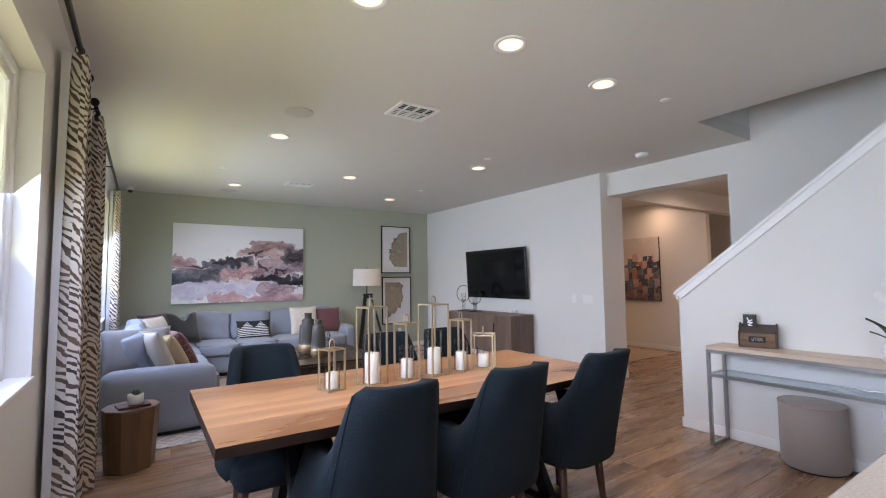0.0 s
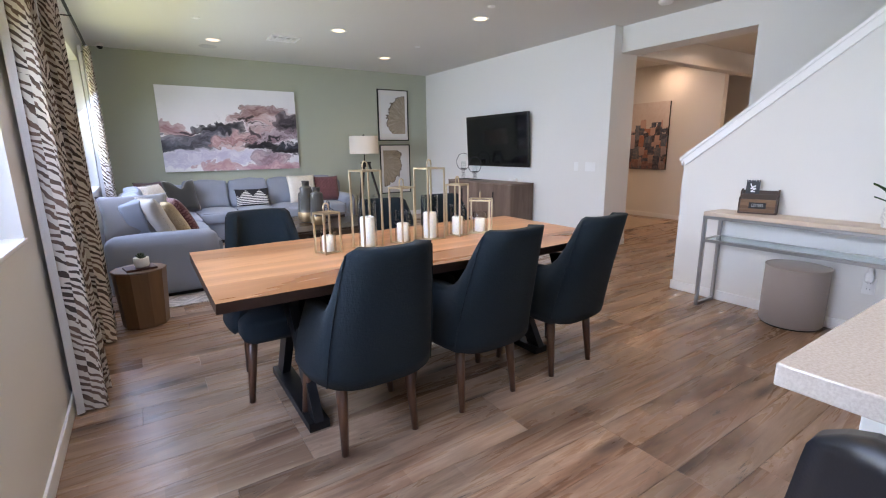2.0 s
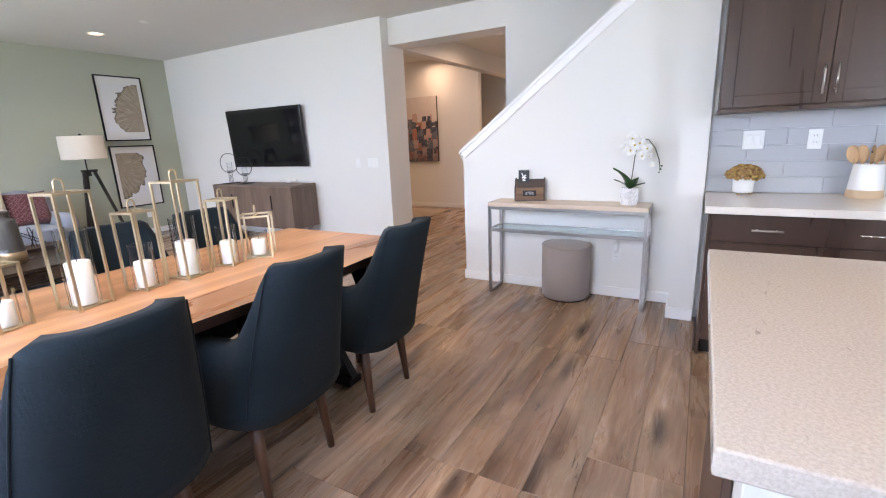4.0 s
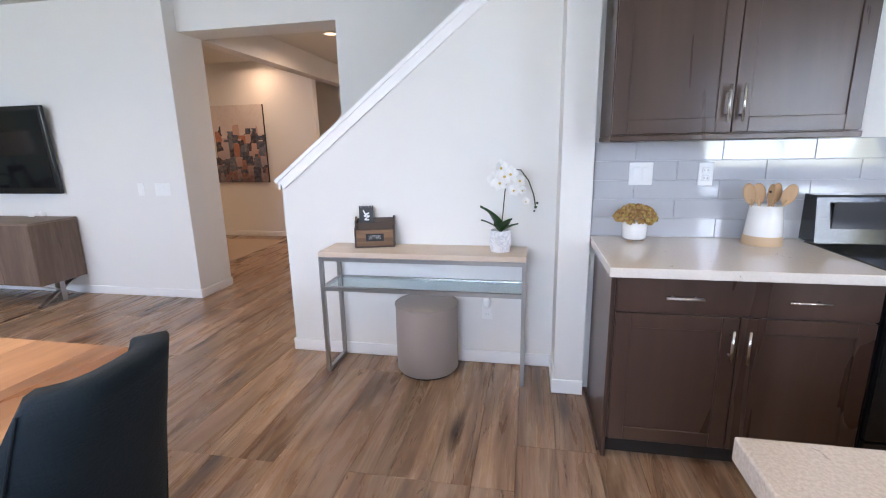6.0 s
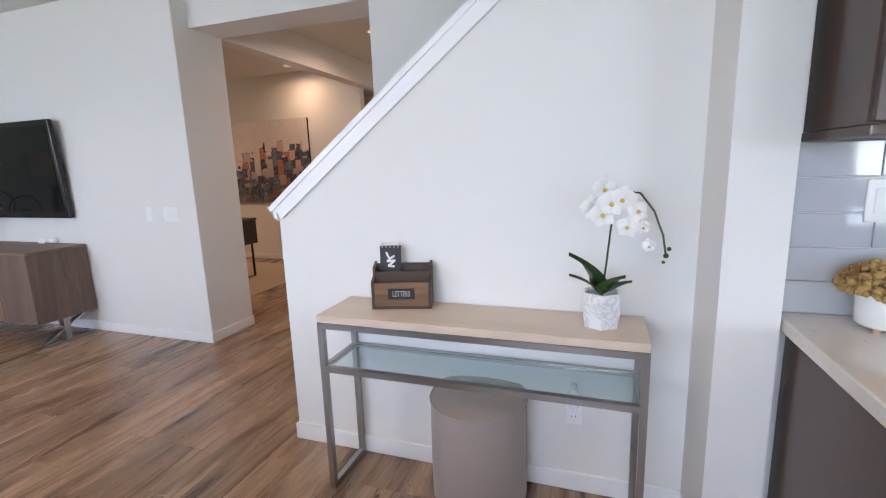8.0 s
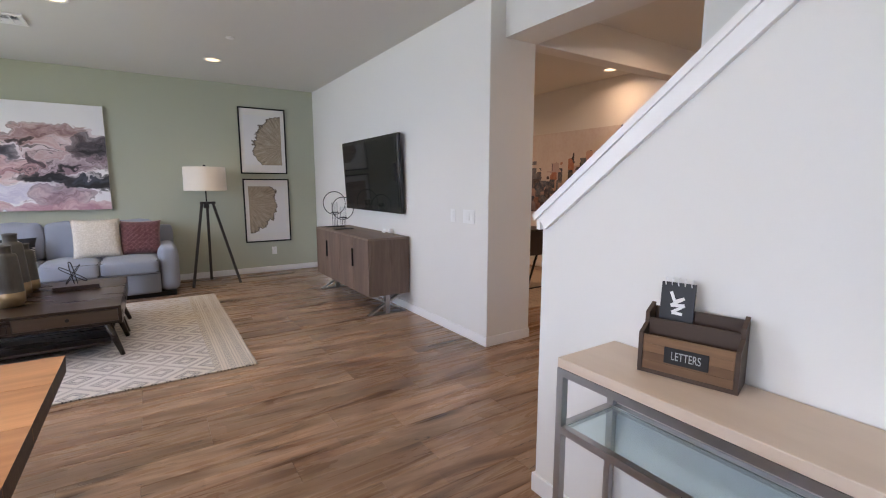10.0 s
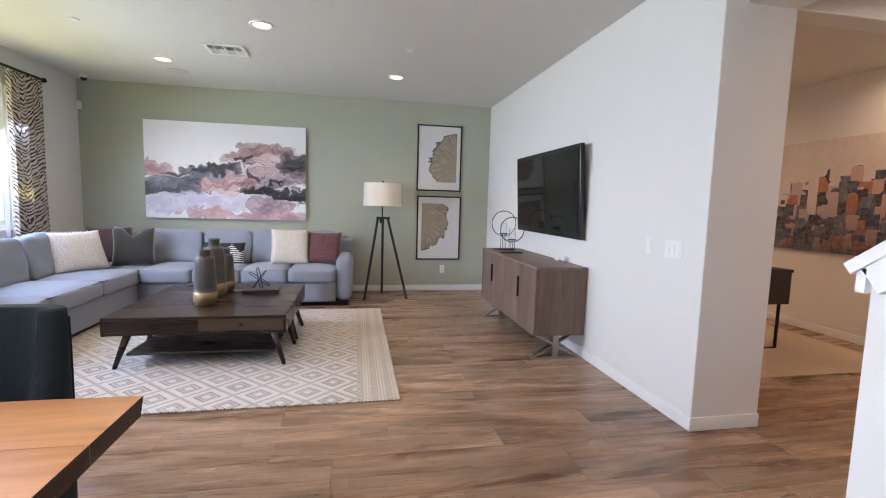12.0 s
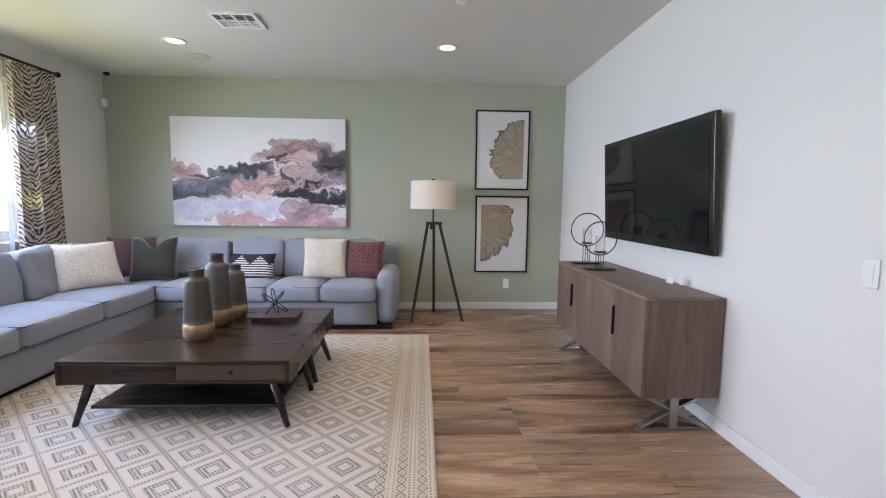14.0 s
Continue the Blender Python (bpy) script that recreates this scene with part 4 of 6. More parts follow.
def splashback():
    wallb = tagged(part("splashback", boxes((5.2765, 5.2845, -2.2, 1.336, 0.911, 1.402)), plain("pale_grout", (0.63, 0.64, 0.67), 0.6)), "glossy pale grey tiled splashback", "splashback", kind="structure")
    g = G("grey_glass_tile")
    rnd = g.node("ShaderNodeObjectInfo", out=5)
    tile = g.done(g.mix(rnd, (0.47, 0.48, 0.51, 1), (0.49, 0.50, 0.53, 1)), 0.06, 0.0, **{"Coat Weight": 0.6})
    shared = {}
    L, h, gap = 0.406, 0.0985, 0.0022
    for r in range(5):
        z = 0.9115 + r * h
        y = 1.334 - (0.0 if r % 2 else L / 2) + (L if r % 2 == 0 else 0)
        while y > -2.2:
            a, b = max(y - L, -2.2), min(y, 1.334)
            y -= L
            if b - a < 0.03:
                continue
            key = (round(b - a, 3), r == 4)
            if key not in shared:
                shared[key] = mesh_of("tile", boxes((0, 0.007, gap / 2, b - a - gap / 2, gap / 2, h - gap / 2 - (0.002 if r == 4 else 0)), bevel=0.0018, seg=1), tile)
            ob = new("tile", shared[key])
            ob.location = (5.2695, a, z)
            ob.parent = wallb
    part("edge_strip", boxes((5.268, 5.2845, 1.3365, 1.3425, 0.911, 1.402)), STEEL, wallb, "thin metal edge strip")


splashback()


def wall_plate(kind, x, y, z, face, gangs=1):
    """A switch or socket plate; face: the turn that brings its front from -y to the room."""
    label = {"light_switch": "white rocker light switch on the wall", "wall_socket": "white double wall socket"}[kind]
    s = thing(kind, label, "switch" if kind == "light_switch" else "socket", pose(x, y, z, 0, 0, face))
    w = 0.035 + 0.023 * (gangs - 1)
    part("plate", boxes((-w, w, -0.006, -0.0005, -0.058, 0.058), bevel=0.003), PLATE, s)
    for k in range(gangs):
        cx = (k - (gangs - 1) / 2) * 0.046
        if kind == "light_switch":
            part("rocker", boxes((cx - 0.0165, cx + 0.0165, -0.0095, -0.0061, -0.033, 0.033), bevel=0.0015), PLATE, s)
        else:
            for dz in (-0.02, 0.02):
                o = part("outlet", boxes((cx - 0.017, cx + 0.017, -0.0085, -0.0061, dz - 0.014, dz + 0.014), bevel=0.003), PLATE, s)
                part("slots", boxes((cx - 0.008, cx - 0.006, -0.0092, -0.0086, dz - 0.004, dz + 0.005), (cx + 0.006, cx + 0.008, -0.0092, -0.0086, dz - 0.004, dz + 0.005)), BLACK, o)
    return s


wall_plate("light_switch", 5.269, 1.102, 1.240, -90, 2)
wall_plate("wall_socket", 5.269, 0.795, 1.236, -90)
wall_plate("light_switch", XT, 5.275, 1.058, -90)
wall_plate("light_switch", XT, 5.04, 1.058, -90, 3)
wall_plate("wall_socket", 5.766, YG, 0.325, 0)
wall_plate("wall_socket", XS, 1.915, 0.36, -90)


def air_freshener():
    a = thing("air_freshener", "white plug-in air freshener in the wall socket", "air freshener", pose(XS - 0.03, 1.915, 0.39))
    part("body", soft_box(bmesh.new(), 0.045, 0.045, 0.075, 0.018, 0.004, 4), PLATE, a, smooth=True)
    bm = bmesh.new()
    lathe(bm, [(0.014, 0.075), (0.012, 0.10), (0.004, 0.105)], 14)
    part("cap", bm, PLATE, a, smooth=True)


air_freshener()


def moss_pot():
    p = thing("moss_pot", "small white ceramic pot of dried tan moss on the worktop", "plant pot", pose(5.165, 1.135, 0.91))
    cer = plain("white_glaze", (0.80, 0.79, 0.77), 0.12, vary=0.02, relief=0.0)
    bm = bmesh.new()
    lathe(bm, [(0, 0.012), (0.05, 0.012), (0.058, 0.02), (0.062, 0.10), (0.058, 0.104), (0.054, 0.09), (0, 0.09)], 32)
    part("pot", bm, cer, p, smooth=True)
    for k in range(3):
        a = k * 2.1 + 0.4
        bm = bmesh.new()
        cyl(bm, (0.04 * math.cos(a), 0.04 * math.sin(a), 0), (0.04 * math.cos(a), 0.04 * math.sin(a), 0.014), 0.009, n=8)
        part("foot", bm, plain("raw_clay", (0.42, 0.28, 0.18), 0.8), p)
    g = G("dried_moss")
    r = g.node("ShaderNodeNewGeometry", out=8)
    mm = g.done(g.ramp(r, [(0.0, (0.25, 0.13, 0.045)), (0.6, (0.42, 0.25, 0.10)), (1.0, (0.45, 0.34, 0.10))]), 0.95)
    bm = bmesh.new()
    rnd = random.Random(3)
    for k in range(520):
        a, q = rnd.uniform(0, math.tau), rnd.uniform(0, 1) ** 0.5
        b = rnd.uniform(-0.35, 1.4)
        d = Vector((math.cos(a) * math.cos(b), math.sin(a) * math.cos(b), math.sin(b)))
        c = Vector((0, 0, 0.118)) + Vector((d.x * 0.088, d.y * 0.10, d.z * 0.062)) * rnd.uniform(0.8, 1.06)
        m = Matrix.Translation(c) @ Euler((rnd.uniform(0, 6), rnd.uniform(0, 6), 0)).to_matrix().to_4x4()
        bmesh.ops.create_icosphere(bm, subdivisions=1, radius=rnd.uniform(0.005, 0.0115), matrix=m @ Matrix.Diagonal((1, 0.8, 1.2, 1)))
    part("moss", bm, mm, p)


moss_pot()


def utensil_crock():
    c = thing("utensil_crock", "white and tan ceramic crock of wooden spoons on the worktop", "utensil holder", pose(5.14, 0.56, 0.91))
    g = G("dipped_ceramic")
    z = g.split(g.coord())[2]
    m = g.done(g.mix(g.math("GREATER_THAN", z, 0.045), (0.60, 0.43, 0.28, 1), (0.82, 0.81, 0.80, 1)), g.math("SUBTRACT", 0.7, g.math("MULTIPLY", g.math("GREATER_THAN", z, 0.045), 0.6)))
    bm = bmesh.new()
    lathe(bm, [(0, 0), (0.082, 0), (0.085, 0.004), (0.068, 0.185), (0.066, 0.188), (0.062, 0.184), (0.072, 0.03), (0, 0.03)], 40)
    part("crock", bm, m, c, smooth=True)
    sp = wood("beech", (0.50, 0.30, 0.15), (0.68, 0.46, 0.26), "z", 14, 0.55)
    for k, (dx, dy, lx, ly, hole) in enumerate(((0.0, 0.035, -0.02, 0.10, 0), (0.01, 0.012, 0, 0.045, 0), (-0.02, 0.0, -0.01, -0.005, 1), (0.015, -0.02, 0.0, -0.05, 0), (-0.01, -0.035, -0.02, -0.10, 0), (0.02, 0.03, 0.01, 0.075, 0))):
        bm = bmesh.new()
        foot, top = Vector((dx * 0.4, dy * 0.5, 0.035)), Vector((dx + lx * 0.5, dy * 0.9 + ly * 0.42, 0.215))
        cyl(bm, foot, top, 0.006, n=8)
        d = (top - foot).normalized()
        m4 = Matrix.Translation(top + d * 0.025) @ d.to_track_quat("Z", "Y").to_matrix().to_4x4() @ pose(0, 0, 0, 0, 0, 90)
        n = bmesh.ops.create_icosphere(bm, subdivisions=3, radius=1.0, matrix=m4 @ Matrix.Diagonal((0.029, 0.0055, 0.05, 1)))
        sp_ob = part("spoon", bm, sp, c, smooth=True)
        if hole:
            bm = bmesh.new()
            q = m4 @ Vector((0, 0, 0.012))
            cyl(bm, q - Vector((0.007, 0, 0)), q + Vector((0.0075, 0, 0)), 0.008, n=12)
            part("spoon_hole", bm, BLACK, sp_ob)


utensil_crock()


# island with overhanging top, dark end panel and white knee wall
def island():
    i = thing("kitchen_island", "kitchen island with dark cabinets and white knee wall", "kitchen island")
    part("knee_wall", boxes((2.62, 2.74, -1.5, 1.262, 0.0, 0.891), bevel=0.003), WALL, i, "white painted knee wall")
    part("cabinet_body", boxes((2.742, 3.41, -1.5, 1.262, 0.10, 0.891)), CAB, i)
    part("toe_kick", boxes((2.742, 3.34, -1.48, 1.252, 0.0, 0.10)), SHADOW, i)
    part("end_panel", boxes((2.742, 3.425, 1.263, 1.282, 0.0, 0.891), bevel=0.002), CAB, i)
    for y0, y1 in ((0.38, 1.255), (-0.5, 0.37), (-1.49, -0.51)):
        part("door", boxes((3.411, 3.43, y0, y1, 0.12, 0.886), bevel=0.002), CAB, i)
    part("knee_base", boxes((2.607, 2.619, -1.5, 1.272, 0.001, 0.085), bevel=0.003), WHITE, i)


island()
tagged(part("island_worktop", boxes((2.354, 3.47, -1.62, 1.332, 0.892, 0.935), bevel=0.004), QUARTZ), "thick pale speckled quartz island worktop", "worktop")
s_ = wall_plate("wall_socket", 2.68, 1.262, 0.78, 180)


def bar_stool():
    s = thing("bar_stool", "black leather counter stool drawn up to the island", "stool", pose(2.175, 0.985, 0.0), group="stools at the island")
    lea = plain("black_leather", (0.012, 0.013, 0.016), 0.32, big=6, fine=220, vary=0.2, relief=0.3, depth=0.0008)
    bm = bmesh.new()
    def f(side):
        def q(u, v):
            a = (2 * u - 1)
            z = 0.66 + 0.315 * v
            w = 0.225 * (1 + 0.22 * (1 - v)) 
            corner = 0.035 * max(0, abs(a) - 0.8) / 0.2 * (1 if v > 0.85 else 0) * (v - 0.85) / 0.15
            return Vector((-0.02 - 0.05 * v + side * 0.02 + 0.05 * a * a, a * w, z - corner))
        return q
    o, i2 = grid(bm, f(-1), 16, 8), grid(bm, f(1), 16, 8)
    for k in range(16):
        for j in (0, 8):
            bm.faces.new((o[k][j], o[k + 1][j], i2[k + 1][j], i2[k][j]))
    for j in range(8):
        for k in (0, 16):
            bm.faces.new((o[k][j], o[k][j + 1], i2[k][j + 1], i2[k][j]))
    rim = [e for e in bm.edges if len(e.link_faces) == 2 and e.calc_face_angle(0) > 1.0]
    bmesh.ops.bevel(bm, geom=rim, offset=0.008, segments=3, affect="EDGES")
    part("backrest", bm, lea, s, smooth=True)
    part("seat", soft_box(bmesh.new(), 0.40, 0.42, 0.07, 0.03, 0.012, 6, at=pose(0.17, 0, 0.60)), lea, s, smooth=True)
    for x, y in ((0.0, -0.18), (0.0, 0.18), (0.34, -0.18), (0.34, 0.18)):
        bm = bmesh.new()
        cyl(bm, (x + (0.03 if x > 0.1 else -0.03), y * 1.12, 0), (x, y, 0.61), 0.012, 0.014, 10)
        part("leg", bm, BLACK, s, smooth=True)
    bm = bmesh.new()
    for a, b in (((-0.02, -0.19, 0.22), (0.36, -0.19, 0.22)), ((-0.02, 0.19, 0.22), (0.36, 0.19, 0.22))):
        cyl(bm, a, b, 0.009, n=8)
    part("footrest", bm, BLACK, s, smooth=True)
    return s


bar_stool()


# ---- pictures ----
def swirl_art():
    """Pink, white and charcoal poured-paint picture: bent, feathered pools laid over one another."""
    g = G("poured_paint")
    x, y, z = g.split(g.node("ShaderNodeTexCoord", out=0))   # 0..1 over the canvas
    p = g.node("ShaderNodeCombineXYZ", i0=g.math("MULTIPLY", x, 2.03), i1=g.math("MULTIPLY", z, 1.25), i2=0.0)
    w1 = g.split(g.noise(p, 1.7, 2, 0.5, 2.2, out=1))
    w2 = g.split(g.noise(p, 4.6, 2, 0.5, 1.2, out=1))

    def bent(v, a, b, k):
        return g.math("ADD", v, g.math("ADD", g.math("MULTIPLY", g.math("SUBTRACT", a, 0.5), 0.20 * k), g.math("MULTIPLY", g.math("SUBTRACT", b, 0.5), 0.17 * k)))
    u, v = bent(x, w1[0], w2[0], 1.0), bent(z, w1[1], w2[1], 1.0)
    q = g.node("ShaderNodeCombineXYZ", i0=g.math("MULTIPLY", u, 2.0), i1=g.math("MULTIPLY", v, 3.4), i2=0.0)
    wash = g.noise(q, 1.7, 5, 0.55, 1.8)
    grain = g.noise(q, 5.0, 6, 0.6, 1.5)
    inkn = g.math("ADD", g.math("MULTIPLY", wash, 0.6), g.math("MULTIPLY", grain, 0.4))
    feather = g.math("MULTIPLY", g.math("SUBTRACT", grain, 0.5), 0.22)
    tone = g.mix(g.noise(p, 2, 4), (0.86, 0.85, 0.87, 1), (0.93, 0.92, 0.93, 1))

    def pool(tone, cx, cz, rx, rz, turn, dark, light, full=1.0, soft=0.14, rim=0.0):
        c, s = math.cos(radians(turn)), math.sin(radians(turn))
        du, dv = g.math("SUBTRACT", u, cx), g.math("SUBTRACT", v, cz)
        a = g.math("DIVIDE", g.math("ADD", g.math("MULTIPLY", du, c), g.math("MULTIPLY", dv, s)), rx)
        b = g.math("DIVIDE", g.math("SUBTRACT", g.math("MULTIPLY", dv, c), g.math("MULTIPLY", du, s)), rz)
        e = g.math("ADD", g.math("SQRT", g.math("ADD", g.math("MULTIPLY", a, a), g.math("MULTIPLY", b, b))), feather)
        mask = g.ramp(g.math("MULTIPLY", e, 0.5), [(0.5 - soft, full), (0.49, full * 0.6), (0.51, 0.0)])
        fill = g.mix(g.ramp(inkn, [(0.40, 0.0), (0.60, 1.0)]), (*dark, 1), (*light, 1))
        if rim:
            thin = g.math("MULTIPLY", g.ramp(g.math("MULTIPLY", e, 0.5), [(0.42, 0.0), (0.47, rim), (0.50, 0.0)]), g.ramp(wash, [(0.45, 0.0), (0.6, 1.0)]))
            fill = g.mix(thin, fill, (0.045, 0.034, 0.042, 1))
        return g.mix(mask, tone, fill)
    rose, blush, pale = (0.46, 0.26, 0.28), (0.74, 0.56, 0.56), (0.84, 0.79, 0.82)
    coal, slate, mauve = (0.028, 0.026, 0.034), (0.13, 0.14, 0.175), (0.34, 0.25, 0.29)
    tone = pool(tone, 0.05, 0.51, 0.17, 0.085, -8, rose, blush, 0.9, 0.3, 0.5)
    tone = pool(tone, 0.72, 0.53, 0.32, 0.27, 8, (0.58, 0.41, 0.42), pale, 1.0, 0.2)
    tone = pool(tone, 0.70, 0.70, 0.21, 0.115, 6, (0.36, 0.23, 0.23), (0.72, 0.54, 0.52), 0.95, 0.3, 1.0)
    tone = pool(tone, 0.75, 0.62, 0.13, 0.07, -10, blush, pale, 0.9, 0.3)
    tone = pool(tone, 0.16, 0.34, 0.30, 0.115, 3, (0.09, 0.095, 0.12), (0.34, 0.33, 0.39), 0.97, 0.2, 0.8)
    tone = pool(tone, 0.06, 0.31, 0.14, 0.075, 0, (0.07, 0.08, 0.105), (0.24, 0.25, 0.30), 0.9, 0.3)
    tone = pool(tone, 0.93, 0.58, 0.15, 0.115, -12, (0.04, 0.037, 0.048), (0.22, 0.19, 0.22), 0.95, 0.3)
    tone = pool(tone, 0.86, 0.43, 0.22, 0.07, 14, mauve, (0.62, 0.52, 0.56), 0.9, 0.3)
    tone = pool(tone, 0.49, 0.38, 0.22, 0.085, 18, rose, blush, 0.97, 0.2, 0.9)
    tone = pool(tone, 0.40, 0.52, 0.19, 0.062, 2, coal, (0.10, 0.10, 0.125), 0.98, 0.15)
    tone = pool(tone, 0.31, 0.45, 0.14, 0.05, 10, (0.10, 0.10, 0.13), (0.36, 0.34, 0.40), 0.9, 0.3)
    tone = pool(tone, 0.16, 0.50, 0.09, 0.022, -4, coal, mauve, 0.95, 0.2)
    tone = pool(tone, 0.665, 0.475, 0.035, 0.06, 10, coal, mauve, 0.95, 0.25)
    tone = pool(tone, 0.60, 0.64, 0.07, 0.028, 48, coal, (0.24, 0.16, 0.16), 0.92, 0.25)
    tone = pool(tone, 0.79, 0.395, 0.07, 0.018, 22, coal, coal, 0.9, 0.3)
    tone = pool(tone, 0.54, 0.315, 0.18, 0.045, 4, blush, (0.88, 0.85, 0.88), 0.95, 0.25)
    tone = pool(tone, 0.84, 0.265, 0.28, 0.075, -15, coal, (0.11, 0.10, 0.12), 0.99, 0.12)
    tone = pool(tone, 0.96, 0.30, 0.13, 0.05, 4, coal, slate, 0.97, 0.2)
    tone = pool(tone, 0.90, 0.335, 0.12, 0.016, -8, pale, pale, 0.8, 0.3)
    tone = pool(tone, 0.78, 0.225, 0.24, 0.016, -18, pale, (0.88, 0.86, 0.88), 0.85, 0.3)
    tone = pool(tone, 0.30, 0.17, 0.46, 0.105, 3, (0.66, 0.63, 0.75), (0.86, 0.85, 0.90), 0.97, 0.2)
    tone = pool(tone, 0.77, 0.13, 0.17, 0.12, -16, (0.36, 0.25, 0.29), (0.66, 0.50, 0.53), 0.95, 0.25, 0.9)
    tone = pool(tone, 0.38, 0.05, 0.18, 0.075, -6, (0.60, 0.38, 0.42), blush, 0.95, 0.2, 0.5)
    tone = pool(tone, 0.80, 0.02, 0.36, 0.065, 2, (0.58, 0.36, 0.41), (0.76, 0.58, 0.60), 0.95, 0.25)
    vein = g.ramp(wash, [(0.470, 0.0), (0.494, 0.85), (0.506, 0.85), (0.53, 0.0)])
    field = g.math("MULTIPLY", g.ramp(v, [(0.26, 0.0), (0.34, 1.0), (0.62, 1.0), (0.74, 0.0)]), g.ramp(u, [(0.30, 0.0), (0.5, 1.0)]))
    tone = g.mix(g.math("MULTIPLY", g.math("MULTIPLY", vein, field), g.ramp(grain, [(0.42, 0.0), (0.58, 0.9)])), tone, (0.06, 0.045, 0.052, 1))
    tone = g.node("ShaderNodeGamma", i0=tone, i1=1.4)
    g.bump(inkn, 0.1, 0.002)
    return g.done(tone, 0.5)


def canvas(name, label, face, m, w, h, d, edge):
    """A stretched canvas; its face points to -y in its own space."""
    t = thing(name, label, "painting", m)
    part("canvas", boxes((-w / 2, w / 2, -d, -d + 0.003, 0, h)), face, t)
    part("stretcher", boxes((-w / 2, w / 2, -d + 0.0032, -0.002, 0, h)), edge, t)


EDGE = plain("canvas_edge", (0.55, 0.50, 0.50), 0.8)
canvas("abstract_painting", "large pink white and charcoal abstract canvas on the wall", swirl_art(), pose(2.786, YG, 1.016), 2.02, 1.268, 0.045, EDGE)


def skyline_art():
    g = G("skyline_paint")
    c = g.node("ShaderNodeTexCoord", out=0)
    x, y, z = g.split(c)
    p = g.node("ShaderNodeCombineXYZ", i0=g.math("MULTIPLY", x, 17.0), i1=g.math("MULTIPLY", z, 9.0), i2=0.0)
    n = g.t.nodes.new("ShaderNodeTexVoronoi")
    n.distance = "CHEBYCHEV"
    n.inputs["Scale"].default_value = 1.0
    n.inputs["Randomness"].default_value = 0.75
    g.put(p, n.inputs["Vector"])
    col = g.split(n.outputs["Color"])
    city = g.ramp(col[0], [(0.0, (0.03, 0.035, 0.06)), (0.22, (0.045, 0.07, 0.12)), (0.40, (0.42, 0.17, 0.11)), (0.5, (0.56, 0.38, 0.34)), (0.60, (0.13, 0.16, 0.22)), (0.78, (0.50, 0.40, 0.42)), (0.9, (0.08, 0.09, 0.13))], "CONSTANT")
    air = g.mix(g.noise(p, 0.5, 4), (0.60, 0.54, 0.52, 1), (0.74, 0.69, 0.67, 1))
    tower = g.noise(g.node("ShaderNodeCombineXYZ", i0=g.math("FLOOR", g.math("MULTIPLY", x, 17.0)), i1=0.0, i2=0.0), 7.3, 0)
    top = g.math("ADD", 0.18, g.math("MULTIPLY", tower, 0.95))
    k = g.math("LESS_THAN", g.math("ADD", z, g.math("MULTIPLY", col[1], 0.14)), top)
    tone = g.mix(k, air, city)
    tone = g.mix(g.ramp(z, [(0.02, 0.75), (0.3, 0.3), (0.5, 0.0)]), tone, (0.03, 0.04, 0.07, 1))
    tone = g.mix(g.math("MULTIPLY", g.ramp(g.noise(p, 2.2, 5, 0.7), [(0.45, 0.0), (0.7, 1.0)]), 0.35), tone, (0.55, 0.42, 0.38, 1))
    return g.done(tone, 0.6)


canvas("skyline_painting", "dark blue and orange abstract city skyline canvas", skyline_art(), pose(XH, 6.74, 0.895, 0, 0, -90), 1.86, 1.21, 0.04, BLACK)


def print_art(flip):
    g = G("tree_ring_print")
    c = g.node("ShaderNodeTexCoord", out=0)
    x, y, z = g.split(c)
    cx, cz = (1.10, 0.38) if not flip else (-0.10, 0.66)
    p = g.node("ShaderNodeCombineXYZ", i0=x, i1=g.math("MULTIPLY", z, 1.45), i2=0.0)
    dx, dz = g.math("SUBTRACT", x, cx), g.math("MULTIPLY", g.math("SUBTRACT", z, cz), 1.38)
    rad = g.math("SQRT", g.math("ADD", g.math("MULTIPLY", dx, dx), g.math("MULTIPLY", dz, dz)))
    rad = g.math("ADD", rad, g.math("MULTIPLY", g.math("SUBTRACT", g.noise(p, 4.2, 6, 0.6), 0.5), 0.48))
    inside = g.ramp(rad, [(0.86, 1.0), (0.875, 0.0)])
    rim = g.ramp(rad, [(0.83, 0.0), (0.852, 1.0), (0.868, 1.0), (0.88, 0.0)])
    ang = g.math("ARCTAN2", dz, dx)
    rays = g.noise(g.node("ShaderNodeCombineXYZ", i0=g.math("MULTIPLY", ang, 9.0), i1=g.math("MULTIPLY", rad, 1.5), i2=0.0), 2.4, 5, 0.7)
    rings = g.node("ShaderNodeMath", props={"operation": "SINE"}, i0=g.math("MULTIPLY", rad, 80.0))
    tone = g.ramp(rays, [(0.3, (0.20, 0.15, 0.10)), (0.55, (0.40, 0.33, 0.25)), (0.75, (0.56, 0.50, 0.42))])
    tone = g.mix(g.math("MULTIPLY", g.math("GREATER_THAN", rings, 0.6), 0.15), tone, (0.2, 0.15, 0.1, 1))
    tone = g.mix(inside, (0.74, 0.73, 0.74, 1), tone)
    tone = g.mix(g.math("MULTIPLY", rim, 0.85), tone, (0.09, 0.07, 0.055, 1))
    return g.done(tone, 0.7)


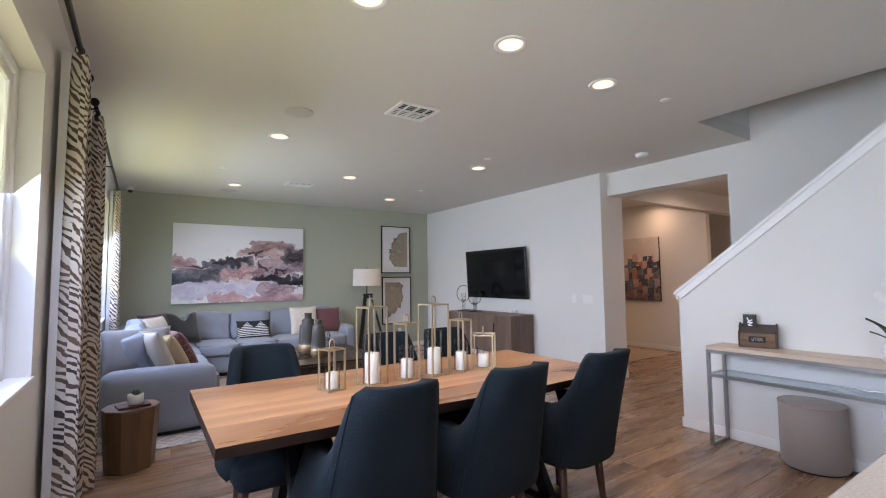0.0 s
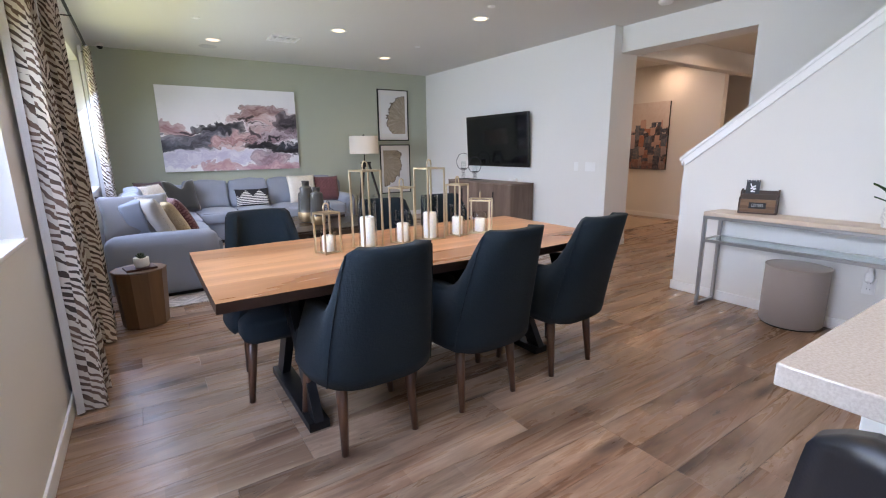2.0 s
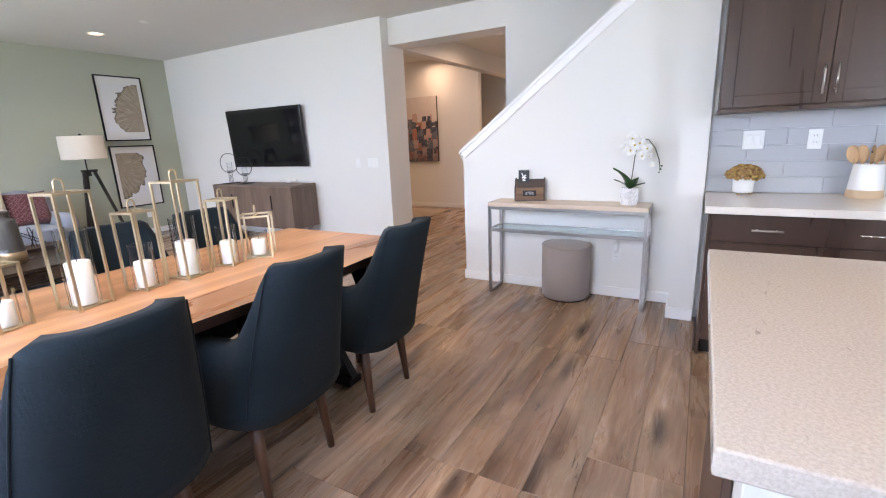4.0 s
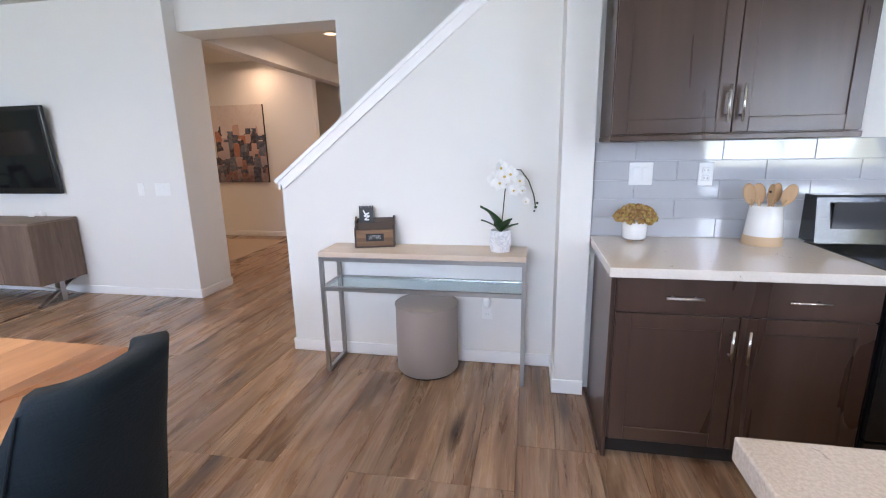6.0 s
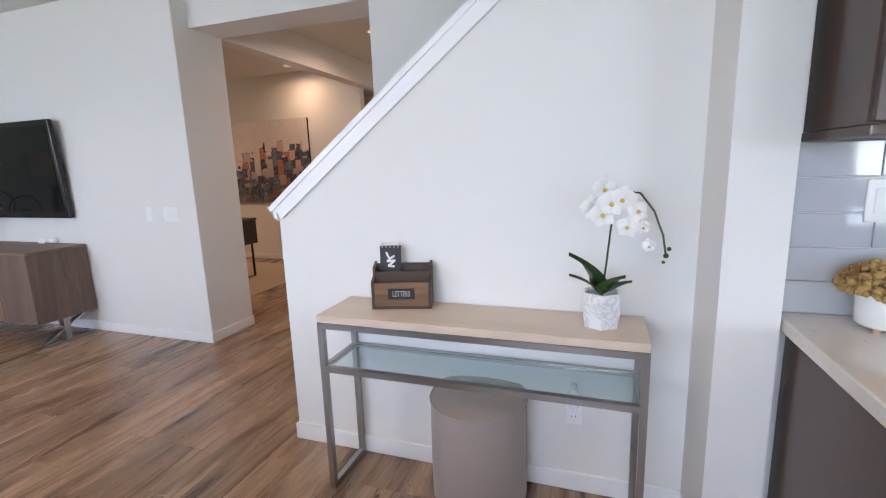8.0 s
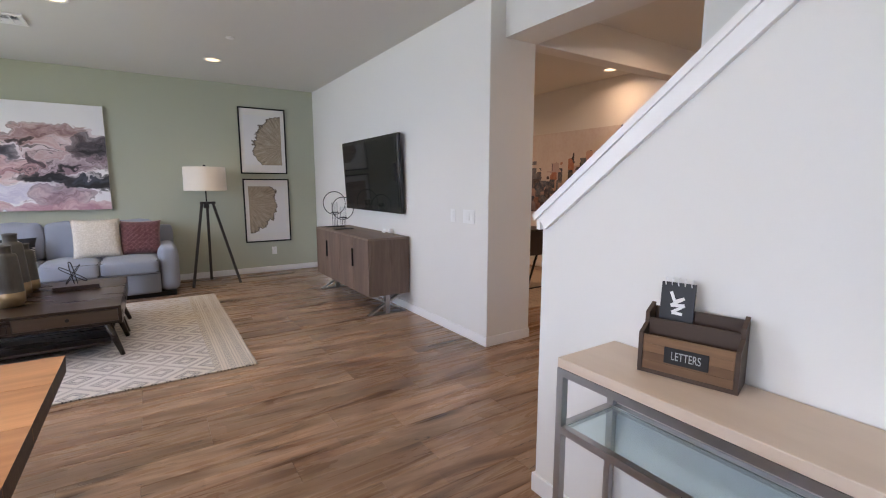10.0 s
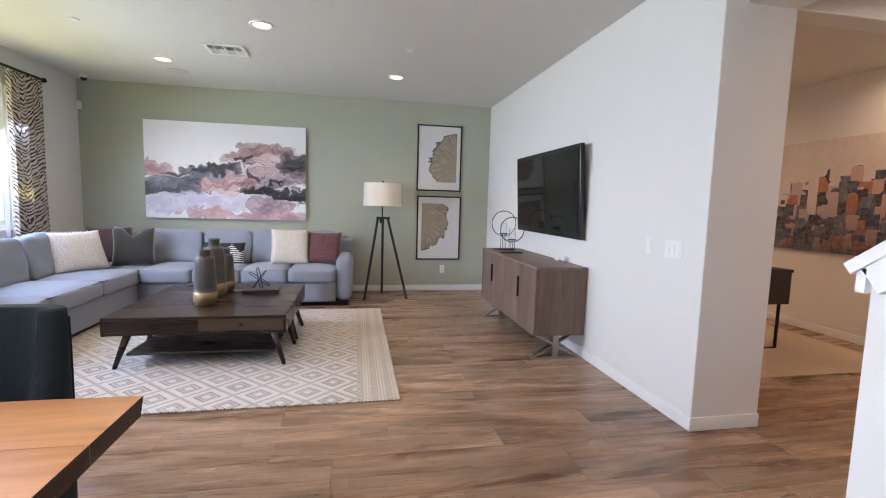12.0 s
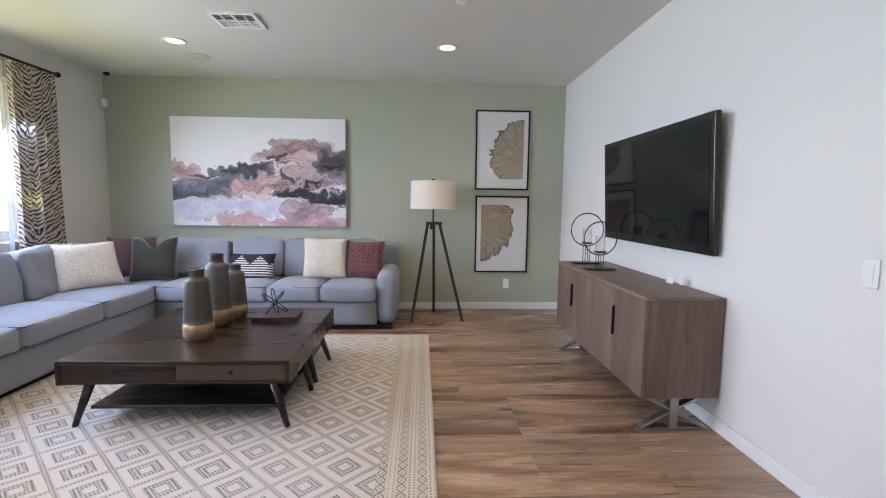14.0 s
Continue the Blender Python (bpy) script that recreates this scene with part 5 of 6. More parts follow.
def framed_print(x0, x1, z0, z1, flip):
    f = thing("framed_print", "black-framed brown tree ring print on the sage wall", "picture", group="pair of framed prints")
    d = 0.03
    for b in framed(x0, x1, z0, z1, 0.018, YG - d, YG - 0.002):
        part("frame_bar", boxes(b, bevel=0.002), BLACK, f)
    m = 0.07
    part("mount", boxes((x0 + 0.018, x1 - 0.018, YG - 0.018, YG - 0.004, z0 + 0.018, z1 - 0.018)), plain("print_mount", (0.76, 0.74, 0.72), 0.8), f, "off-white mount")
    part("print", boxes((x0 + m, x1 - m, YG - 0.0195, YG - 0.0182, z0 + 0.13, z1 - 0.11)), print_art(flip), f, "brown tree ring print")


framed_print(5.352, 6.008, 1.485, 2.435, False)
framed_print(5.365, 6.022, 0.468, 1.412, True)

# ---- floor lamp ----
def floor_lamp():
    x, y = 4.835, 8.70
    l = thing("floor_lamp", "dark tripod floor lamp with cream drum shade", "lamp")
    g = G("cream_linen")
    lin = g.done(g.mix(g.noise(g.coord((1, 1, 6)), 90, 2), (0.74, 0.66, 0.56, 1), (0.82, 0.75, 0.66, 1)), 0.9, 0.0, **{"Transmission Weight": 0.0})
    bm = bmesh.new()
    lathe(bm, [(0.250, 1.25), (0.255, 1.25), (0.250, 1.553), (0.245, 1.553), (0.250, 1.25)], 48, (x, y, 0))
    part("shade", bm, lin, l, "cream linen drum shade", smooth=False)
    bm = bmesh.new()
    cyl(bm, (x, y, 1.07), (x, y, 1.56), 0.008, n=12)
    lathe(bm, [(0.0, 1.56), (0.02, 1.565), (0.012, 1.58), (0.0, 1.585)], 16, (x, y, 0))
    part("stem", bm, BLACK, l, smooth=True)
    for k in range(3):
        bm = bmesh.new()
        a = k * math.tau / 3 + 0.5
        tube(bm, [(x, y, 1.55), (x + 0.247 * math.cos(a), y + 0.247 * math.sin(a), 1.545)], 0.003, 6)
        part("spoke", bm, BLACK, l)
    dark = wood("black_stained_wood", (0.018, 0.015, 0.013), (0.045, 0.038, 0.032), "z", 16, 0.5)
    for fx, fy, tx, ty in ((4.60, 8.53, 4.775, 8.66), (5.17, 8.57, 4.905, 8.68), (4.86, 9.02, 4.845, 8.76)):
        part("leg", bar(bmesh.new(), (fx, fy, 0.0), (tx, ty, 1.09), 0.032, 0.032, (0, 1, 0)), dark, l)
    part("yoke", boxes((4.755, 4.935, 8.64, 8.70, 1.075, 1.105), (4.80, 4.86, 8.66, 8.76, 1.02, 1.076), bevel=0.002), dark, l)


floor_lamp()

# ---- window dressing ----
def zebra():
    g = G("zebra_cloth")
    u, v, _ = g.split(g.node("ShaderNodeTexCoord", out=2))
    p = g.node("ShaderNodeCombineXYZ", i0=u, i1=v, i2=0.0)
    zig = g.math("PINGPONG", g.math("ADD", u, g.math("MULTIPLY", g.noise(p, 3, 2), 0.08)), 0.10)
    f = g.math("ADD", g.math("ADD", g.math("MULTIPLY", v, 23.0), g.math("MULTIPLY", zig, 23.0)), g.math("MULTIPLY", g.noise(p, 4.0, 2), 4.5))
    s = g.math("SINE", g.math("MULTIPLY", f, math.tau))
    k = g.ramp(g.math("ADD", g.math("MULTIPLY", s, 0.5), g.math("ADD", 0.5, g.math("MULTIPLY", g.math("SUBTRACT", g.noise(g.node("ShaderNodeMapping", i0=p, i3=(1.0, 2.4, 1.0)), 13, 2), 0.5), 2.2))), [(0.55, 0.0), (0.66, 1.0)])
    dye = g.mix(g.ramp(g.noise(p, 5, 2), [(0.42, 0.0), (0.6, 1.0)]), (0.060, 0.042, 0.034, 1), (0.17, 0.105, 0.075, 1))
    tone = g.mix(k, (0.66, 0.60, 0.53, 1), dye)
    g.bump(g.noise(g.coord(), 400, 2), 0.3, 0.001)
    return g.done(tone, 0.85, 0.0, **{"Sheen Weight": 0.15})


ZEBRA = zebra()
LINING = fabric("white_lining", (0.80, 0.79, 0.78), 300, 0.03)


def curtain(y0, y1, label, seed, top=2.50, x=1.115):
    c = thing("curtain", label, "curtain", group="zebra print curtains")
    folds, wide = 5, 1.15

    def sheet(u, v):
        sway = 0.012 * noise.noise(Vector((u * 3, v * 2.5, seed)))
        ph = u * folds * math.tau + 0.6 * noise.noise(Vector((u * 2, v * 1.6, seed + 4)))
        amp = (0.038 + 0.030 * (1 - v)) * (0.8 + 0.4 * noise.noise(Vector((u * 4, seed, 0))))
        yy = (y0 + y1) / 2 + (u - 0.5) * (y1 - y0) * (1 + 0.10 * (1 - v)) + 0.012 * math.cos(ph)
        return Vector((x + amp * math.sin(ph) + sway, yy, 0.012 + (top - 0.012) * v))
    bm = bmesh.new()
    nu, nv = 90, 20
    vs = grid(bm, sheet, nu, nv)
    lay = bm.loops.layers.uv.new("cloth")
    where = {vs[i][j]: (i / nu * wide + seed, j / nv * top) for i in range(nu + 1) for j in range(nv + 1)}
    for face in bm.faces:
        for loop in face.loops:
            loop[lay].uv = where[loop.vert]
    part("print_face", bm, ZEBRA, c, "black and cream zebra print", smooth=True)
    bm = bmesh.new()

    def hem(u, v):
        q = sheet(0.0, v)
        return Vector((XW + 0.025 + (q.x - XW - 0.025) * 0.45 * u, q.y - 0.012 + 0.010 * u, q.z))
    grid(bm, hem, 4, nv)
    part("lining", bm, LINING, c, "white lining edge", smooth=True)
    for k in range(folds + 1):
        bm = bmesh.new()
        yy = y0 + (y1 - y0) * k / folds
        r = 0.019
        tube(bm, [(x + r * math.cos(a * math.tau / 14), yy, top + 0.008 + r * math.sin(a * math.tau / 14)) for a in range(14)], 0.0025, 6, True)
        part("ring", bm, BLACK, c)
    return c


def rod(y0, y1, z, x=1.115):
    r = thing("curtain_rod", "black metal curtain rod with round finials", "curtain rod", group="curtain rods")
    bm = bmesh.new()
    cyl(bm, (x, y0, z), (x, y1, z), 0.0125, n=14)
    part("pole", bm, BLACK, r, smooth=True)
    for y in (y0, y1):
        bm = bmesh.new()
        bmesh.ops.create_uvsphere(bm, u_segments=16, v_segments=10, radius=0.027, matrix=Matrix.Translation((x, y, z)))
        part("finial", bm, BLACK, r, smooth=True)
    for y in (y0 + 0.10, (y0 + y1) / 2, y1 - 0.10):
        part("bracket", boxes((XW + 0.001, XW + 0.008, y - 0.015, y + 0.015, z - 0.05, z + 0.03), (XW + 0.008, x - 0.008, y - 0.006, y + 0.006, z - 0.022, z - 0.013), (x - 0.012, x + 0.012, y - 0.006, y + 0.006, z - 0.022, z - 0.0128)), BLACK, r)


ROD_Z = 2.525
rod(1.30, 4.20, ROD_Z)
rod(4.62, 8.40, ROD_Z)
curtain(3.80, 4.13, "zebra print curtain gathered beside the dining window", 1.0)
curtain(4.80, 5.20, "zebra print curtain gathered between the two windows", 5.0)
curtain(7.83, 8.34, "zebra print curtain gathered in the corner behind the sofa", 9.0)

# ---- side table with tray and pot ----
def side_table():
    s = thing("side_table", "round brown wooden drum side table beside the sofa", "table", pose(1.36, 5.13, 0))
    m = wood("brown_drum_wood", (0.105, 0.053, 0.023), (0.22, 0.12, 0.053), "z", 8, 0.4, 0.4)
    bm = bmesh.new()
    lathe(bm, [(0, 0), (0.152, 0), (0.156, 0.006), (0.180, 0.425), (0.178, 0.43)], 10)
    part("drum", bm, m, s, "faceted drum body")
    bm = bmesh.new()
    lathe(bm, [(0, 0.4305), (0.182, 0.4305), (0.186, 0.436), (0.182, 0.443), (0, 0.443)], 10)
    part("tabletop", bm, m, s)


side_table()
red = plain("dark_red_leather", (0.07, 0.022, 0.016), 0.5)
bm = boxes((-0.10, 0.10, -0.075, 0.075, 0, 0.016), bevel=0.003)
tagged(part("book", bm, red, at=pose(1.37, 5.10, 0.4435, 0, 0, 12)), "dark red hardback book on the side table", "book")


def succulent():
    p = thing("succulent_pot", "small white pot with a succulent on a book", "plant pot", pose(1.385, 5.10, 0.46))
    bm = bmesh.new()
    lathe(bm, [(0, 0), (0.042, 0), (0.05, 0.012), (0.052, 0.07), (0.048, 0.072), (0.044, 0.058), (0, 0.058)], 28)
    part("pot", bm, plain("matt_white_clay", (0.74, 0.71, 0.67), 0.6), p, smooth=True)
    leaf = plain("succulent_green", (0.06, 0.09, 0.05), 0.6, vary=0.2)
    for k in range(14):
        a, t = k * 2.4, k / 14
        bm = bmesh.new()
        d = Vector((math.cos(a) * (1 - t * 0.7), math.sin(a) * (1 - t * 0.7), 0.5 + t)).normalized()
        m4 = Matrix.Translation(Vector((0, 0, 0.062)) + d * 0.022) @ d.to_track_quat("Z", "Y").to_matrix().to_4x4() @ Matrix.Diagonal((0.010, 0.006, 0.026, 1))
        bmesh.ops.create_icosphere(bm, subdivisions=2, radius=1, matrix=m4)
        part("leaf", bm, leaf, p, smooth=True)


succulent()

# ---- lanterns on the dining table ----
GOLD = plain("champagne_gold", (0.62, 0.52, 0.36), 0.44, 1.0, vary=0.08)
WAX = plain("ivory_wax", (0.86, 0.82, 0.74), 0.5, vary=0.03, relief=0.05, **{"Subsurface Weight": 0.15, "Subsurface Radius": (0.02, 0.015, 0.01)})
THIN = glass("candle_glass", (0.95, 0.97, 0.97), 0.0, 1.25)


def lantern(x, y, w, h, candle, cr, gl, turn):
    l = thing("candle_lantern", "open gold metal lantern with an ivory pillar candle", "lantern", pose(x, y, 0.7655, 0, 0, turn), group="lanterns on the dining table")
    b, q = 0.009, w / 2 - 0.0045
    for sx in (-1, 1):
        for sy in (-1, 1):
            part("post", boxes((sx * q - b / 2, sx * q + b / 2, sy * q - b / 2, sy * q + b / 2, 0, h)), GOLD, l)
    for z in (0.0, h - b):
        bm = bmesh.new()
        e = q - b / 2
        if z:
            for s in (-1, 1):
                box(bm, -e, e, s * q - b / 2, s * q + b / 2, z, z + b)
                box(bm, s * q - b / 2, s * q + b / 2, -e, e, z, z + b)
            box(bm, -e, e, -b / 2, b / 2, z, z + b)
        else:
            box(bm, -e, e, -e, e, 0.002, 0.006)
        part("top_rim" if z else "base_plate", bm, GOLD, l)
    bm = bmesh.new()
    pts = [(-0.016, 0, h)] + [(-0.016, 0, h + 0.02)] + [(0.016 * math.cos(a), 0, h + 0.03 + 0.016 * math.sin(a)) for a in (2.6, 2.0, 1.57, 1.1, 0.5)] + [(0.016, 0, h + 0.02), (0.016, 0, h)]
    tube(bm, pts, 0.004, 8)
    part("handle", bm, GOLD, l, smooth=True)
    bm = bmesh.new()
    lathe(bm, [(0, 0.009), (cr - 0.003, 0.009), (cr, 0.012), (cr, candle - 0.003), (cr - 0.004, candle), (cr * 0.5, candle - 0.004), (0, candle - 0.005)], 28)
    c = part("candle", bm, WAX, l, "ivory pillar candle", smooth=True)
    bm = bmesh.new()
    cyl(bm, (0, 0, candle - 0.006), (0.002, 0, candle + 0.012), 0.0015, n=6)
    part("wick", bm, BLACK, c)
    bm = bmesh.new()
    R = cr + 0.009
    lathe(bm, [(R, 0.0075), (R + 0.0025, 0.0075), (R + 0.0025, gl), (R, gl), (R, 0.0075)], 28)
    gg = part("glass_cylinder", bm, THIN, l, "clear glass cylinder", smooth=False)
    gg.visible_shadow = False


for row in ((2.266, 3.385, 0.106, 0.222, 0.095, 0.031, 0.135, 14), (2.500, 3.385, 0.130, 0.435, 0.175, 0.040, 0.298, 10), (2.724, 3.385, 0.110, 0.330, 0.118, 0.034, 0.190, 16),
            (2.915, 3.385, 0.136, 0.435, 0.165, 0.040, 0.270, 8), (3.118, 3.38, 0.108, 0.328, 0.122, 0.034, 0.195, 22), (3.296, 3.375, 0.148, 0.222, 0.095, 0.034, 0.135, 44)):
    lantern(*row)

# ---- on the coffee table ----
def glazed_vase(x, y, h, r, label):
    v = thing("vase", label, "vase", pose(x, y, 0.4055), group="vases on the coffee table")
    g = G("reactive_glaze")
    z = g.split(g.coord())[2]
    n = g.noise(g.coord((1, 1, 0.2)), 40, 4)
    k = g.math("GREATER_THAN", z, h * 0.235)
    tone = g.mix(n, (0.045, 0.042, 0.036, 1), (0.105, 0.098, 0.088, 1))
    tone = g.mix(k, (0.42, 0.30, 0.17, 1), tone)
    g.bump(n, 0.3, 0.001)
    m = g.done(tone, g.math("ADD", 0.28, g.math("MULTIPLY", n, 0.25)), g.math("MULTIPLY", g.math("SUBTRACT", 1.0, k), 0.75))
    bm = bmesh.new()
    lathe(bm, [(0, 0), (r * 0.84, 0), (r * 0.84, h * 0.035), (r, h * 0.055), (r, h * 0.232), (r * 0.965, h * 0.238), (r * 0.95, h * 0.32), (r * 0.83, h * 0.70), (r * 0.78, h * 0.82), (r * 0.72, h * 0.852), (r * 0.49, h * 0.868), (r * 0.475, h * 0.88), (r * 0.475, h * 0.965), (r * 0.51, h * 0.972), (r * 0.51, h * 0.995), (r * 0.48, h), (r * 0.42, h * 0.99), (r * 0.40, h * 0.87)], 40)
    part("body", bm, m, v, smooth=True)


glazed_vase(3.25, 6.60, 0.465, 0.093, "grey and bronze glazed ceramic bottle vase")
glazed_vase(3.225, 6.95, 0.525, 0.096, "tall grey and bronze glazed ceramic bottle vase")
glazed_vase(3.255, 7.20, 0.415, 0.082, "short grey and bronze glazed ceramic bottle vase")
bm = boxes((-0.165, 0.165, -0.12, 0.12, 0, 0.003), (-0.165, 0.165, -0.12, 0.12, 0.031, 0.034), (-0.165, -0.161, -0.12, 0.12, 0.003, 0.031), (-0.16, 0.161, -0.115, 0.115, 0.003, 0.031))
tagged(part("book", bm, plain("charcoal_cover", (0.05, 0.035, 0.035), 0.35), at=pose(3.595, 7.13, 0.4055, 0, 0, 4)), "dark hardback book lying on the coffee table", "book")


def wire_knot():
    k = thing("metal_sculpture", "black metal jack-shaped loop sculpture on a book", "sculpture", pose(3.575, 7.13, 0.528))
    for q, (a, b, c) in enumerate(((35, 10, 0), (-38, 20, 60), (80, 35, 30))):
        bm = bmesh.new()
        pts = []
        for i in range(28):
            s = i / 28 * math.tau
            pts.append(Euler((radians(b), radians(a), radians(c))).to_matrix() @ Vector((0.115 * math.copysign(abs(math.cos(s)) ** 0.6, math.cos(s)), 0, 0.013 * math.copysign(abs(math.sin(s)) ** 0.6, math.sin(s)))))
        tube(bm, pts, 0.0038, 6, True)
        part("loop", bm, BLACK, k, smooth=True)


wire_knot()

# ---- on the credenza ----
def ring_holder(x, y, r, base, label):
    c = thing("candle_holder", label, "candle holder", pose(x, y, 0.8005, 0, 0, 90), group="ring candle holders")
    part("base", boxes((-0.045, 0.045, -0.115, 0.115, 0, 0.010), bevel=0.002), BLACK, c)
    zc = base + r
    bm = bmesh.new()
    tube(bm, [(0, r * math.cos(a * math.tau / 48), zc + r * math.sin(a * math.tau / 48)) for a in range(48)], 0.0045, 8, True)
    part("ring", bm, BLACK, c, smooth=True)
    for dy in (-0.03, -0.01, 0.01, 0.03):
        bm = bmesh.new()
        cyl(bm, (0, dy, 0.01), (0, dy, base + 0.022), 0.003, n=8)
        part("post", bm, BLACK, c)
    bm = bmesh.new()
    lathe(bm, [(0, base + 0.02), (0.046, base + 0.02), (0.05, base + 0.03), (0.047, base + 0.03), (0, base + 0.026)], 24)
    part("dish", bm, BLACK, c, smooth=True)
    bm = bmesh.new()
    lathe(bm, [(0.035, base + 0.031), (0.0365, base + 0.031), (0.0365, base + 0.15), (0.035, base + 0.15), (0.035, base + 0.031)], 20)
    part("glass_cylinder", bm, THIN, c, "clear glass cylinder").visible_shadow = False


ring_holder(6.15, 7.50, 0.142, 0.155, "black metal ring candle holder on the sideboard")
ring_holder(6.125, 7.14, 0.132, 0.115, "lower black metal ring candle holder on the sideboard")
tagged(part("desk_card", bar(bmesh.new(), (0, -0.04, 0.018), (0, 0.04, 0.018), 0.004, 0.04, (0.5, 0, 1)), PLATE, at=pose(6.36, 6.52, 0.80)), "small white folded card on the sideboard", "card")
tagged(part("remote_puck", soft_box(bmesh.new(), 0.05, 0.05, 0.045, 0.015, 0.002, 4), PLATE, smooth=True, at=pose(6.40, 6.44, 0.8)), "small white plastic sensor on the sideboard", "sensor")

# ---- cushions on the sofa ----
def throw(label, m, w, h, t, material, seed, notch=0.0, fringe=None):
    p = thing("throw_pillow", label, "pillow", m, group="throw pillows on the sofa")
    part("cover", pillow(w, h, t, seed, notch), material, p, smooth=True)
    if fringe:
        bm = bmesh.new()
        n = 56
        for k in range(n):
            s = k / n * 4
            e, q = int(s), s - int(s)
            a, b = ((2 * q - 1, -1), (1, 2 * q - 1), (1 - 2 * q, 1), (-1, 1 - 2 * q))[e]
            a, b = a * 0.97 * (1 - 0.06 * (1 - b * b) * (abs(a) > 0.9)), b * 0.97
            bmesh.ops.create_icosphere(bm, subdivisions=1, radius=0.0095, matrix=Matrix.Translation((a * w / 2, 0, h / 2 + b * h / 2 * 0.985)))
        part("fringe", bm, fringe, p, smooth=True)
    return p


def knit(name, c0, c1, s=60):
    g = G(name)
    p = g.coord((1, 1, 1))
    v = g.node("ShaderNodeTexVoronoi", Vector=p, Scale=s)
    n = g.noise(p, 8, 3)
    g.bump(v, 1.0, 0.006)
    return g.done(g.mix(g.math("ADD", g.math("MULTIPLY", v, 0.9), g.math("MULTIPLY", g.math("SUBTRACT", n, 0.5), 0.5)), (*c1, 1), (*c0, 1)), 0.95)


def diamonds(name, base, line):
    g = G(name)
    x, y, z = g.split(g.coord((1, 1, 1)))
    a = g.math("ABSOLUTE", g.math("SUBTRACT", g.math("FRACT", g.math("MULTIPLY", x, 17.0)), 0.5))
    b = g.math("ABSOLUTE", g.math("SUBTRACT", g.math("FRACT", g.math("MULTIPLY", z, 17.0)), 0.5))
    d = g.math("ADD", a, b)
    k = g.ramp(d, [(0.0, 1.0), (0.1, 1.0), (0.18, 0.0), (0.36, 0.0), (0.42, 0.8), (0.58, 0.8), (0.66, 0.0)])
    brk = g.ramp(g.noise(g.coord(), 60, 2), [(0.4, 0.0), (0.55, 1.0)])
    return g.done(g.mix(g.math("MULTIPLY", k, brk), (*base, 1), (*line, 1)), 0.95, 0.0, **{"Sheen Weight": 0.3})


def graphic():
    g = G("black_white_weave")
    x, y, z = g.split(g.coord((1, 1, 1)))
    tri = g.math("SUBTRACT", g.math("PINGPONG", g.math("ADD", x, 0.3), 0.1), 0.0)
    k = g.math("LESS_THAN", z, g.math("MULTIPLY_ADD", tri, 2.2))
    st = g.math("GREATER_THAN", g.math("FRACT", g.math("MULTIPLY", z, 38.0)), 0.5)
    up = g.math("GREATER_THAN", g.math("ADD", z, g.math("MULTIPLY", tri, 1.0)), 0.25)
    kk = g.math("MAXIMUM", g.math("MULTIPLY", k, st), up)
    return g.done(g.mix(kk, (0.74, 0.72, 0.69, 1), (0.02, 0.02, 0.025, 1)), 0.9)


CREAM = knit("cream_knit", (0.82, 0.77, 0.69), (0.58, 0.52, 0.44), 70)
WINE = diamonds("wine_jacquard", (0.10, 0.030, 0.034), (0.26, 0.13, 0.13))
OLIVE = fabric("olive_velvet", (0.045, 0.043, 0.036), 200, 0.2, 0.8, 0.2, 0.6)
TASSEL = fabric("white_cotton", (0.72, 0.68, 0.62), 260, 0.05)
GOLDC = knit("gold_stripe", (0.62, 0.50, 0.33), (0.44, 0.33, 0.2), 90)
MAUVE = fabric("mauve_cloth", (0.17, 0.10, 0.11), 260, 0.15)

throw("cream knitted throw pillow on the sofa", pose(3.66, 8.52, 0.475, -17, 0, 4), 0.47, 0.47, 0.14, CREAM, 1, fringe=TASSEL)
throw("wine red patterned throw pillow against the sofa arm", pose(4.07, 8.56, 0.475, -20, 0, -6), 0.44, 0.44, 0.15, WINE, 2)
throw("black and white graphic lumbar pillow on the sofa", pose(2.87, 8.52, 0.475, -22, 0, 0), 0.50, 0.29, 0.12, graphic(), 3)
throw("dark olive velvet throw pillow with a dented top", pose(1.93, 8.40, 0.475, -20, 0, 18), 0.44, 0.48, 0.17, OLIVE, 4, 0.14)
throw("mauve throw pillow in the sofa corner", pose(1.62, 8.62, 0.475, -20, 0, 35), 0.46, 0.46, 0.14, MAUVE, 5)
throw("cream textured throw pillow with pompom edge", pose(1.66, 7.94, 0.475, -22, 0, 62), 0.56, 0.46, 0.15, CREAM, 6, fringe=TASSEL)
throw("white fringed throw pillow beside the sofa arm", pose(1.58, 6.10, 0.475, -24, 0, 118), 0.50, 0.48, 0.15, TASSEL, 7, fringe=TASSEL)
throw("gold and cream throw pillow beside the sofa arm", pose(1.74, 6.20, 0.475, -28, 0, 112), 0.46, 0.44, 0.13, GOLDC, 8)
throw("wine red throw pillow beside the sofa arm", pose(1.84, 6.36, 0.475, -26, 0, 104), 0.46, 0.44, 0.13, WINE, 9)
throw("large grey throw pillow leaning on the sofa arm", pose(1.40, 5.955, 0.53, -24, 0, 10), 0.56, 0.44, 0.18, fabric("taupe_grey", (0.30, 0.295, 0.31), 300), 10)

